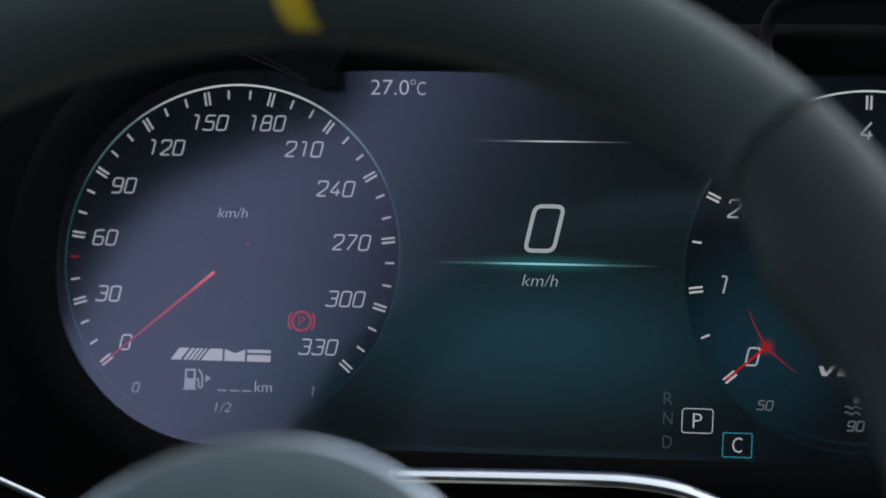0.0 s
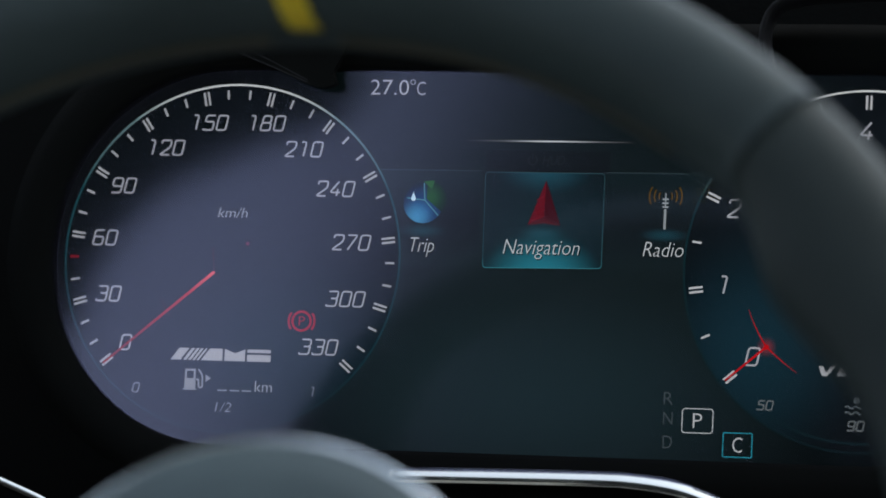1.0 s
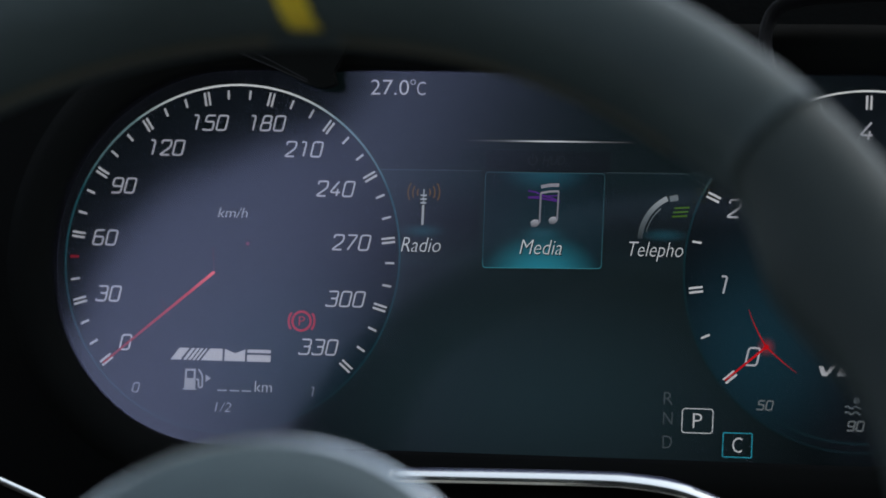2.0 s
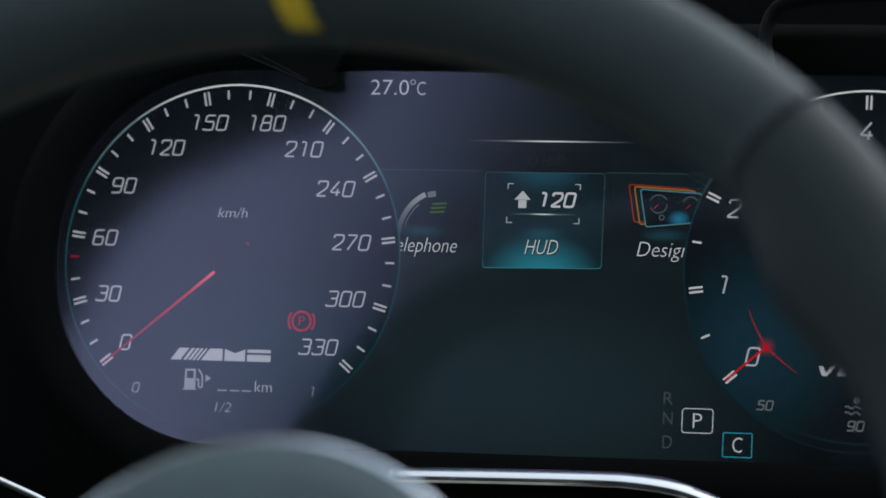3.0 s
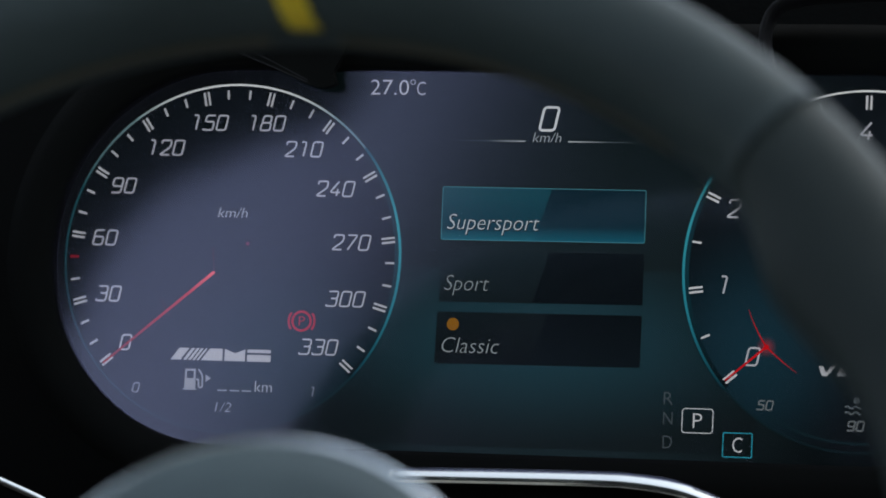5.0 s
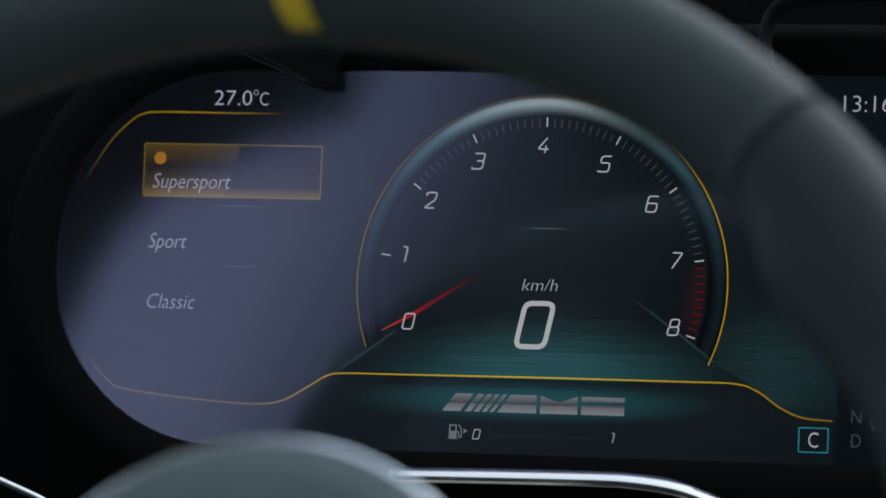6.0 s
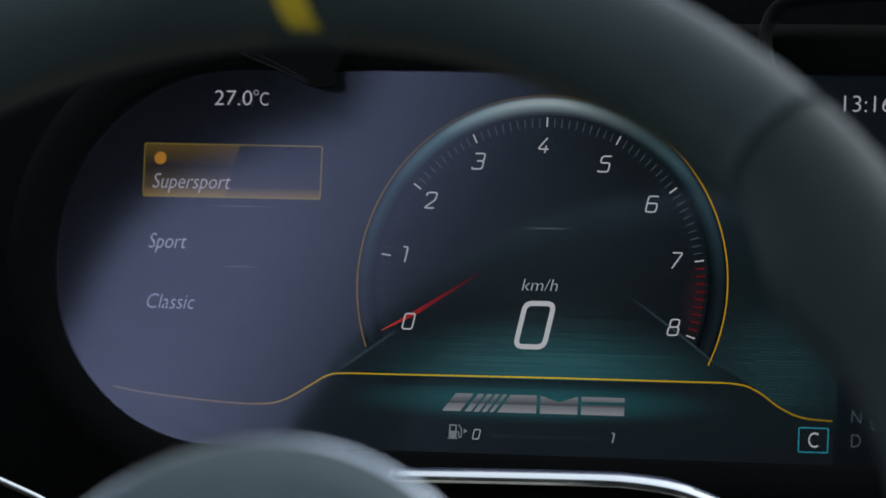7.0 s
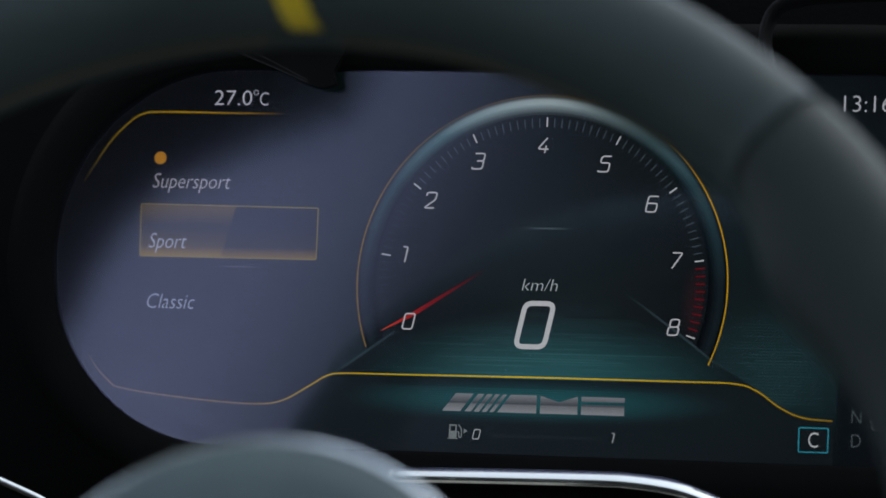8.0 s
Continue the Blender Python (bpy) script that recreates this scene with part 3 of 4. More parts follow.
tile("navigation_tile", 2, "Navigation", 22.6, [
    ("arrow", [("poly", [(0.6, 9.2), (-4.4, -3.6), (0.3, -1.2)], 0.3)], glow(90, 7, 18)),
    ("arrow_side", [("poly", [(0.6, 9.2), (0.3, -1.2), (5.2, -3.6)], 0.3)], glow(56, 4, 12)),
    ("arrow_lines", [("line", [(-3.4 + 0.45 * k, -2.4 + 2.0 * k), (0.25, -1.0 + 1.9 * k)], 0.18, 0.34) for k in range(4)], glow(124, 16, 28)),
    ("arrow_foot", [("poly", [(-4.4, -3.7), (0.3, -1.3), (5.2, -3.7), (0.3, -3.1)], 0.32)], glow(70, 20, 26))])
WAVES = glow(84, 60, 14)
tile("radio_tile", 3, "Radio", 12.0, [
    ("mast", [("line", [(0.0, -4.2), (0.0, 1.6)], 0.7, 0.3), ("line", [(0.0, 1.9), (0.0, 6.2)], 0.35, 0.3)] +
     [("line", [(-0.9, 2.2 + 1.1 * k), (0.9, 2.2 + 1.1 * k)], 0.5, 0.33) for k in range(3)], glow(140, 146, 148)),
    ("waves", [("line", arc(0, 5.2, r, s * 55, s * 118, 12), 0.42, 0.3) for r in (1.9, 3.3, 4.7) for s in (-1, 1)], WAVES)])
tile("media_tile", 4, "Media", 12.8, [
    ("stems", [("line", [(-0.9, -3.0), (-0.9, 5.6)], 0.55, 0.3), ("line", [(4.2, -2.2), (4.3, 6.2)], 0.5, 0.3)], glow(108, 108, 116)),
    ("beam", [("line", [(-0.9, 7.4), (1.6, 7.9), (4.4, 8.0)], 1.0, 0.31), ("line", [(-0.9, 5.6), (1.6, 6.1), (4.4, 6.2)], 0.6, 0.31)], glow(126, 126, 134)),
    ("note_head", [("line", [(-3.4, -3.5), (-1.2, -2.7)], 1.5, 0.32), ("disc", -2.3, -3.1, 1.1, 0.325, 16)], ramp_glow("note_light", "y", [(-0.0025, (50, 52, 58)), (0.0, (150, 152, 158))])),
    ("note_head", [("line", [(1.9, -2.6), (4.0, -1.8)], 1.5, 0.32), ("disc", 2.95, -2.2, 1.1, 0.325, 16)], ramp_glow("note_light", "y", [(-0.0015, (50, 52, 58)), (0.001, (150, 152, 158))])),
    ("ribbons", [("line", [(-4.6, 6.2 - 2.0 * k), (-2.6, 5.9 - 1.7 * k), (0.0, 4.9 - 0.9 * k), (4.8, 3.4 - 0.2 * k)], 0.5, 0.29) for k in range(2)]
     + [("line", [(-4.6, 4.4), (4.6, 5.0)], 0.35, 0.29)], glow(66, 30, 104))])
tile("telephone_tile", 5, "Telephone", 21.5, [
    ("handset", [("line", arc(6.4, -7.4, 13.4, -88, -26, 18), 1.5, 0.3), ("line", arc(6.4, -7.4, 11.9, -78, -40, 14), 0.3, 0.3)], ramp_glow("handset_light", "y", [(-0.005, (40, 47, 50)), (0.002, (88, 96, 99)), (0.0075, (140, 146, 148))])),
    ("earpiece", [("line", [(1.2, 4.5), (3.6, 5.0)], 1.7, 0.32)], glow(96, 104, 107)),
    ("signal", [("line", [(2.0 + 0.3 * k, -0.5 + 1.2 * k), (6.4 + 0.3 * k, -0.2 + 1.2 * k)], 0.5, 0.3) for k in range(3)], glow(58, 88, 26))])
tile("head_up_tile", 6, "HUD", 9.8, [
    ("arrow", [("poly", [(-8.6, 3.6), (-6.2, 6.2), (-3.8, 3.6)], 0.3), ("poly", box_pts(-7.4, 1.2, -5.0, 3.5), 0.3)], glow(166, 170, 172)),
    ("numeral", [("num", "120", 3.9, 3.7, 4.5, 0.3, 0.15)], glow(176, 178, 180)),
    ("corners", [("line", [(9.0, 8.2), (10.6, 8.2), (10.6, 6.6)], 0.3, 0.3), ("line", [(9.0, -3.0), (10.6, -3.0), (10.6, -1.4)], 0.3, 0.3),
                 ("line", [(-9.0, 8.2), (-10.6, 8.2), (-10.6, 6.6)], 0.3, 0.3), ("line", [(-9.0, -3.0), (-10.6, -3.0), (-10.6, -1.4)], 0.3, 0.3)], glow(150, 156, 158)),
    ("road", [("line", [(-10.4 + 1.3 * k, -0.5) for k in range(17)], 0.42, 0.3)], ramp_glow("road_light", "x", [(-0.0105, (18, 34, 38)), (-0.004, (70, 96, 98)), (0.0, (186, 206, 190)), (0.004, (70, 96, 98)), (0.0105, (18, 34, 38))]))])


def slab(dx, dy):
    return [(-5.4 + dx, -3.6 + dy), (11.4 + dx, -1.8 + dy), (10.2 + dx, 6.2 + dy), (-7.4 + dx, 7.2 + dy)]


tile("design_tile", 7, "Design", 15.4, [
    ("sheet_back", [("line", rounded(slab(-3.4, 1.3), 0.9, True), 0.45, 0.22, True)], glow(116, 36, 28)),
    ("sheet_middle", [("line", rounded(slab(-1.8, 0.7), 0.9, True), 0.45, 0.24, True)], glow(128, 92, 30)),
    ("sheet_front", [("poly", rounded(slab(0, 0), 0.9, True), 0.27)], field_glow("sheet_light", [(0.004, 0.001, 0.004, 0.003, (24, 100, 126), 1.0)], (8, 14, 17))),
    ("sheet_edge", [("line", rounded(slab(0, 0), 0.9, True), 0.35, 0.30, True)], glow(70, 116, 128)),
    ("small_dials", [("line", arc(x, y, r, a0, a1, 20), 0.35, 0.3) for x, y, r, a0, a1 in ((-2.0, 3.0, 2.6, -70, 60), (7.2, 3.0, 2.2, -70, 60), (-2.0, 3.0, 2.5, 90, 250), (-0.9, -0.8, 0.7, 0, 360))], glow(70, 77, 80)),
    ("small_needles", [("line", [(-2.0, 3.0), (-3.4, 1.6)], 0.3, 0.32), ("line", [(7.2, 3.0), (6.0, 1.8)], 0.3, 0.32)], glow(130, 30, 34))])
perf = emblem(-12.0, 13.0, 3.4, 3.6, 0.3, glow(112, 116, 120), cluster, "performance_tile")
bm = bmesh.new()
words(bm, "Performance", -13.0, 13.0, -9.9, 4.2, 0.30, 0.2)
part("name", bm, glow(176, 180, 182), perf)
TILES.append((perf, 0))

bm = bmesh.new()
poly(bm, box_pts(*(-17.12, -1.19), *(17.56, 26.59))[:1] + [(17.63, -0.78), (17.57, 26.43), (-17.45, 26.39)], 0.16)
BOXY = field_glow("tile_light", [(0.0, -0.004, 0.019, 0.014, (26, 112, 128), 0.8), (0.0, 0.028, 0.016, 0.009, (12, 60, 72), 1.0), (0.0, 0.009, 0.03, 0.025, (8, 24, 28), 0.7)], (13, 24, 28))
ring_pts = [(-17.12, -1.19), (17.63, -0.78), (17.57, 26.43), (-17.45, 26.39)]
pool = part("selected_tile", bm, BOXY, cluster, "teal highlight of the chosen tile")
bm = bmesh.new()
ribbon(bm, rounded(ring_pts, 1.1, True, 4), 0.16, 0.2, True)
part("frame", bm, ramp_glow("tile_edge", "y", [(-0.0025, (62, 148, 156)), (0.002, (46, 92, 100)), (0.026, (48, 82, 88))]), pool)
REST = [(0.36, 0.58), (0.76, 1.12), (1.36, 1.62), (1.86, 2.12), (2.36, 2.62), (2.88, 3.24), (3.38, 3.76)]
shown(pool, *REST)
strip = ramp_glow("strip_light", "y", [(-0.003, (20, 31, 33)), (0.012, (14, 20, 22)), (0.0255, (18, 30, 33))])
for x0, x1 in ((-46.08 - 8, -18.80), (18.04, 45.20 + 8)):
    bm = bmesh.new()
    poly(bm, box_pts(x0, -0.78, x1, 26.75), 0.1)
    ob = part("menu_band", bm, strip, cluster)
    bm = bmesh.new()
    ribbon(bm, [(x0, 26.75), (x1, 26.75)], 0.17, 0.14)
    part("edge", bm, glow(52, 68, 71), ob)
    shown(ob, (0.3, 3.4) if x0 > 0 else (0.3, 3.76))
bm = bmesh.new()
poly(bm, box_pts(*(-17.79, 26.55), *(19.26, 32.95)), 0.1)
tab = part("menu_tab", bm, glow(15, 21, 23), cluster, "faint dark tab")
bm = bmesh.new()
words(bm, "HUD", -0.89, 5.74, 28.76, 2.6, 0.14, 0.2)
x, y = (-3.78, 30.02)
ribbon(bm, arc(x, y, 1.3, 30, 330, 20), 0.3, 0.14)
ribbon(bm, [(x, y + 0.4), (x, y + 1.9)], 0.3, 0.14)
part("tab_name", bm, glow(32, 38, 41), tab)
bm = bmesh.new()
ribbon(bm, rounded(box_pts(*(-17.79, 26.55), *(19.26, 32.95)), 0.8, True, 3), 0.18, 0.14, True)
part("tab_edge", bm, glow(24, 34, 37), tab)
shown(tab, (0.36, 3.76))

# the screen dims its middle for a moment while the tiles slide or a list opens
bm = bmesh.new()
poly(bm, box_pts(-66, -50, 66, 29.5), 0.46)
shown(part("dimming_veil", bm, veil_glass(), cluster, "thin grey dimming layer"), (0.16, 0.35), (0.66, 0.75), (1.14, 1.35), (1.65, 1.85), (2.14, 2.35), (2.66, 2.87), (3.25, 3.37))
bm = bmesh.new()
poly(bm, box_pts(-30.5, -29.5, 30.5, 22.3), 0.47)
shown(part("list_veil", bm, veil_glass(), cluster, "thin grey dimming layer over the list"), (3.96, 4.07))

# -- style list in the classic theme --
for x0, x1 in ((-27.95, -6.19), (6.43, 29.51)):
    bm = bmesh.new()
    ribbon(bm, [(x0 + (x1 - x0) * k / 8, 35.46) for k in range(9)], 0.36, 0.3)
    ends = [(12, 18, 20), (60, 70, 74), (164, 170, 172)] if x0 < 0 else [(164, 170, 172), (60, 70, 74), (12, 18, 20)]
    shown(part("speed_line", bm, ramp_glow("line_light", "x", list(zip((x0 * MM, (x0 + x1) / 2 * MM, x1 * MM), ends))), cluster), (3.75, 5.25))
bm = bmesh.new()
numerals(bm, "0", *(0.66, 42.00), 7.4, 0.35, w=0.098, lean=0.2)
shown(part("speed_numeral", bm, glow(190, 194, 196), cluster, "small white zero"), (3.75, 5.25))
shown(sign("unit", "km/h", (-4.00, 35.2), (4.47, 35.2), 2.8, glow(150, 156, 160), cluster, 0.2, z=0.35), (3.75, 5.25))


def row(corners, name, text, x0, x1, mat, edge, ink, spans, shine, cap=4.4):
    """One line of the list: its field, a slanted sheen, an edge and the name."""
    bm = bmesh.new()
    poly(bm, corners, 0.2)
    ob = part(name, bm, mat, cluster)
    if shine:
        a, b, c, d = [Vector(p) for p in corners]
        bm = bmesh.new()
        poly(bm, [a.lerp(b, 0.46), b, c, d.lerp(c, 0.54)], 0.24)
        part("sheen", bm, shine, ob)
    if edge:
        bm = bmesh.new()
        ribbon(bm, rounded(corners, 0.5, True, 3), 0.19, 0.28, True)
        part("edge", bm, edge, ob)
    else:
        bm = bmesh.new()
        ribbon(bm, corners[3:1:-1], 0.16, 0.28)
        part("top_edge", bm, glow(30, 40, 43), ob)
    bm = bmesh.new()
    words(bm, text, x0[0] + 0.2, x1[0] + 0.2, x0[1] - 0.25, cap, 0.31, 0.2)
    part("name_shadow", bm, glow(3, 7, 9), ob)
    bm = bmesh.new()
    words(bm, text, x0[0], x1[0], x0[1], cap, 0.34, 0.2)
    part("name", bm, ink, ob)
    return shown(ob, *spans)


LIST = [(3.96, 5.25)]
row([(-29.73, 6.71), (29.92, 6.74), (29.76, 21.76), (-29.81, 21.94)], "supersport_row", "Supersport", (-28.20, 9.68), (-0.85, 9.87),
    ramp_glow("row_light", "y", [(0.0055, (22, 94, 112)), (0.010, (11, 48, 60)), (0.0195, (14, 60, 70))]), glow(62, 122, 130), glow(158, 166, 170), LIST,
    ramp_glow("row_sheen", "y", [(0.0055, (19, 84, 102)), (0.011, (9, 36, 46)), (0.0195, (9, 32, 40))]))
DARKROW = ramp_glow("dark_row", "y", [(-0.030, (9, 17, 20)), (-0.012, (6, 12, 14)), (0.004, (9, 15, 18))])
DARKSHEEN = ramp_glow("dark_sheen", "y", [(-0.030, (9, 15, 17)), (-0.012, (14, 22, 24)), (0.004, (18, 29, 32))])
row([(-29.51, -11.24), (30.03, -10.98), (29.88, 3.83), (-29.58, 3.61)], "sport_row", "Sport", (-28.17, -7.95), (-14.79, -8.14), DARKSHEEN, None, glow(116, 124, 126), LIST, DARKROW)
row([(-29.98, -28.99), (29.98, -28.64), (30.00, -14.04), (-29.70, -14.18)], "classic_row", "Classic", (-28.46, -25.86), (-11.12, -25.73), DARKSHEEN, glow(14, 22, 25), glow(116, 124, 126), LIST, DARKROW)
bm = bmesh.new()
disc(bm, *(-25.01, -17.65), 1.8, 0.4, 24)
shown(part("choice_dot", bm, glow(120, 80, 18), cluster, "amber dot"), (3.96, 5.25))

# -- supersport theme --
SX, SY = 0.14, -5.47
SR, SSPAN = 46.46, 215.58
# the base is lifted to paint in the haze over the glass
SFACE = field_glow("rev_face", [(0.0, 0.01, 0.05, 0.05, (11, 18, 20), 0.8), (0.0, -0.040, 0.06, 0.035, (18, 50, 53), 1.1)], (14, 19, 21))
bm = bmesh.new()
disc(bm, 0, 0, SR + 4.2, 0.3, 96)
big = shown(part("central_rev_counter", bm, SFACE, cluster, "large central rev counter with white numerals"), SUPER)
big.location = (SX * MM, SY * MM, 0)


def ring_glow(name, heights, radii):
    """Light of a rounded ring: a colour by height times a brightness by distance from the centre."""
    m = ramp_glow(name, "y", heights)
    n, l = m.node_tree.nodes, m.node_tree.links
    tint = next(k for k in n if k.bl_idname == "ShaderNodeValToRGB")
    far = n.new("ShaderNodeVectorMath")
    far.operation = "LENGTH"
    l.new(next(k for k in n if k.bl_idname == "ShaderNodeTexCoord").outputs["Object"], far.inputs[0])
    lo, hi = radii[0][0], radii[-1][0]
    mr = n.new("ShaderNodeMapRange")
    mr.inputs["From Min"].default_value, mr.inputs["From Max"].default_value = lo * MM, hi * MM
    l.new(far.outputs["Value"], mr.inputs["Value"])
    prof = n.new("ShaderNodeValToRGB")
    while len(prof.color_ramp.elements) < len(radii):
        prof.color_ramp.elements.new(0.5)
    for el, (at, v) in zip(prof.color_ramp.elements, radii):
        el.position, el.color = (at - lo) / (hi - lo), (v, v, v, 1)
    l.new(mr.outputs["Result"], prof.inputs[0])
    both = n.new("ShaderNodeVectorMath")
    both.operation = "MULTIPLY"
    l.new(tint.outputs[0], both.inputs[0])
    l.new(prof.outputs[0], both.inputs[1])
    for k in [k for k in l if k.from_node == tint and k.to_node != both]:
        target = k.to_socket
        l.new(both.outputs[0], target)
    return m


bm = bmesh.new()
ribbon(bm, arc(0, 0, SR + 4.8, -112, 112, 120), 5.2, 0.36)
part("bezel_ring", bm, ring_glow("bezel_light", [(-0.045, (14, 21, 23)), (0.0, (18, 28, 32)), (0.028, (34, 56, 62)), (0.042, (66, 94, 100)), (0.049, (118, 138, 142)), (0.053, (146, 160, 162))],
     [(SR + 2.1, 0.16), (SR + 2.6, 0.10), (SR + 3.0, 0.22), (SR + 4.0, 0.5), (SR + 5.4, 1.0), (SR + 6.5, 0.85), (SR + 7.1, 0.3), (SR + 7.5, 0.12)]), big, "brushed grey ring")
bm = bmesh.new()
ribbon(bm, arc(0, 0, SR + 7.75, -111, 114, 120), 0.36, 0.42)
part("gold_ring", bm, ramp_glow("gold_light", "x", [(-0.055, (120, 92, 30)), (-0.03, (74, 60, 34)), (0.0, (78, 66, 44)), (0.032, (136, 102, 10)), (0.055, (180, 138, 8))]), big, "thin gold ring")
for k in range(81):
    angle = (k / 80 - 0.5) * SSPAN
    if k == 0:
        continue
    if k % 10 == 0:
        tick(big, 0, angle, SR, 2.7, 0.4, glow(170, 172, 174), name="major_tick")
    elif k > 70:
        tick(big, 0, angle, SR, 2.8, 0.42, glow(92, 10, 18), name="red_tick")
    else:
        tick(big, 0, angle, SR - 0.2, 2.6, 0.24, glow(66, 78, 84) if k > 20 else glow(28, 42, 48))
bm = bmesh.new()
ribbon(bm, arc(0, 0, SR - 2.0, 80, 108, 24), 6.0, 0.33)
part("red_glow", bm, added_light("red_glow", [(0.0455, -0.0045, 0.0055, 0.013, (26, 4, 7), 0.8)]), big, "red shine of the top speeds")
for text, (x, y) in (("0", (-38.12, -17.16)), ("1", (-40.10, 2.08)), ("2", (-33.31, 17.94)), ("3", (-19.60, 29.47)), ("4", (-0.65, 34.31)), ("5", (17.45, 29.19)), ("6", (31.72, 17.91)), ("7", (39.26, 1.93)), ("8", (39.41, -17.01))):
    bm = bmesh.new()
    numerals(bm, text, x - SX, y - SY, 4.9, 0.5, w=0.088)
    part("numeral", bm, glow(168, 168, 172), big)
a, b = (-46.72, -20.31), (-16.74, -2.16)
bm = bmesh.new()
poly(bm, [(a[0] - SX, a[1] - SY), (-36.35 - SX, -15.48 - SY), (b[0] - SX, b[1] - SY - 0.25), (b[0] - SX, b[1] - SY + 0.25), (-37.24 - SX, -14.53 - SY)], 0.46)
part("needle", bm, ramp_glow("needle_light", "x", [(-0.048, (196, 76, 32)), (-0.042, (160, 32, 22)), (-0.034, (112, 16, 20)), (-0.026, (92, 14, 20)), (-0.017, (40, 14, 18))]), big, "glowing red needle")
bm = bmesh.new()
numerals(bm, "0", *(-0.91, -17.37), 13.9, 0.5, w=0.105, lean=0.2)
shown(part("speed_numeral", bm, glow(170, 172, 174), cluster, "large white zero"), SUPER)
shown(sign("unit", "km/h", (-5.17, -7.60), (5.41, -7.52), 3.4, glow(150, 156, 160), cluster, 0.2, z=0.5), SUPER)
shown(hairline("faint_line", -13.34, 14.82, 10.39, 0.5, (62, 76, 80), 0.45), SUPER)
# the brushed floor below the dial, made of thin lit streaks
bm = bmesh.new()
poly(bm, [(-68.21, -37.24), (-59.95, -32.75), (-51.78, -27.14), (-36.35, -15.48), (-15.65, -11.08), (25.47, -7.71), (40.61, -18.59), (51.47, -26.61), (63.84, -33.91), (58.96, -32.62), (-58.24, -33.03)], 0.38)
floor_ob = shown(part("lit_floor", bm, field_glow("floor_light", [(0.0, 0.0045, 0.05, 0.05, (11, 18, 20), 0.8), (0.0, -0.0455, 0.06, 0.035, (18, 50, 53), 1.1), (0.004, -0.034, 0.066, 0.022, (26, 64, 66), 1.0)], (14, 19, 21)), cluster, "teal brushed area below the dial"), SUPER)
rnd = random.Random(4)
bm = bmesh.new()
for k in range(34):
    y = -7.5 - k * 0.72
    half = 16 + k * 1.15
    x0 = rnd.uniform(-half, half * 0.3)
    ribbon(bm, [(x0, y), (min(half, x0 + rnd.uniform(15, 50)), y)], rnd.uniform(0.12, 0.3), 0.4)
tagged(part("streaks", bm, added_light("streak_light", [(0.004, -0.033, 0.066, 0.028, (30, 60, 62), 0.9)]), floor_ob), kind="stuff")
bm = bmesh.new()
for k in range(30):
    y = -13.0 - k * 0.85
    x0 = 58 + rnd.uniform(-3, 6)
    ribbon(bm, [(x0, y), (min(x0 + rnd.uniform(10, 26), 86.5), y)], rnd.uniform(0.12, 0.32), 0.24)
tagged(part("side_streaks", bm, added_light("side_streak_light", [(0.068, -0.028, 0.03, 0.024, (20, 42, 44), 0.8)]), floor_ob), kind="stuff")
bm = bmesh.new()
poly(bm, [(51.5, -26.0), (53.5, -8.0), (86.5, -8.0), (86.5, -46.0), (64.0, -46.0), (57.0, -32.4)], 0.2)
part("side_light", bm, added_light("side_light", [(0.070, -0.030, 0.034, 0.024, (14, 33, 35), 0.8)]), floor_ob, "teal light beside the dial")
for pts in ([(-64.86, -36.32), (-51.78, -27.14), (-42.02, -20.03)], [(25.15, -7.71), (40.61, -18.59), (50.97, -26.31), (62.19, -33.00)]):
    bm = bmesh.new()
    ribbon(bm, pts, 0.7, 0.44)
    part("floor_edge", bm, added_light("floor_edge", [(pts[1][0] * MM, pts[1][1] * MM, 0.022, 0.018, (34, 48, 52), 0.7)]), floor_ob)


def smooth_line(pts, steps=8):
    """A soft curve through a few places."""
    P = [Vector(pts[0])] + [Vector(p) for p in pts] + [Vector(pts[-1])]
    out = []
    for i in range(1, len(P) - 2):
        a, b, c, d = P[i - 1:i + 3]
        for k in range(steps):
            t = k / steps
            out.append(tuple(0.5 * (2 * b + (c - a) * t + (2 * a - 5 * b + 4 * c - d) * t * t + (3 * b - a - 3 * c + d) * t ** 3)))
    return out + [tuple(P[-1])]


low = smooth_line([(-126.78, -38.26), (-116.22, -39.95), (-98.81, -41.58), (-83.31, -42.27), (-74.83, -41.03), (-66.56, -36.37), (-61.61, -33.45), (-56.57, -32.66), (-41.38, -32.56), (1.93, -32.32), (41.19, -32.33), (57.35, -32.50), (63.85, -34.38), (70.44, -38.79), (76.92, -41.44), (85.54, -42.13)])
bm = bmesh.new()
ribbon(bm, low, 0.44, 0.48)
shown(part("gold_line", bm, ramp_glow("gold_line_light", "x", [(-0.13, (84, 66, 44)), (-0.085, (104, 82, 40)), (-0.06, (160, 132, 18)), (0.0, (192, 164, 22)), (0.06, (164, 130, 12)), (0.09, (104, 82, 12))]), cluster, "gold curved line"), SUPER)
bm = bmesh.new()
poly(bm, low[::-1] + [(-88, -54.5), (86, -54.5)], 0.34)
base_ob = shown(part("lower_field", bm, field_glow("lower_light", [(0.0, -0.0392, 0.062, 0.0072, (14, 62, 66), 1.0), (0.0, -0.04, 0.14, 0.03, (8, 16, 18), 0.8)], (13, 18, 20)), cluster), SUPER)
bm = bmesh.new()
for i in range(130):
    for j in range(13):
        x, y = -52 + i * 0.8 + (j % 2) * 0.4, -36.0 - j * 0.62
        poly(bm, box_pts(x, y, x + 0.3, y + 0.26), 0.38)
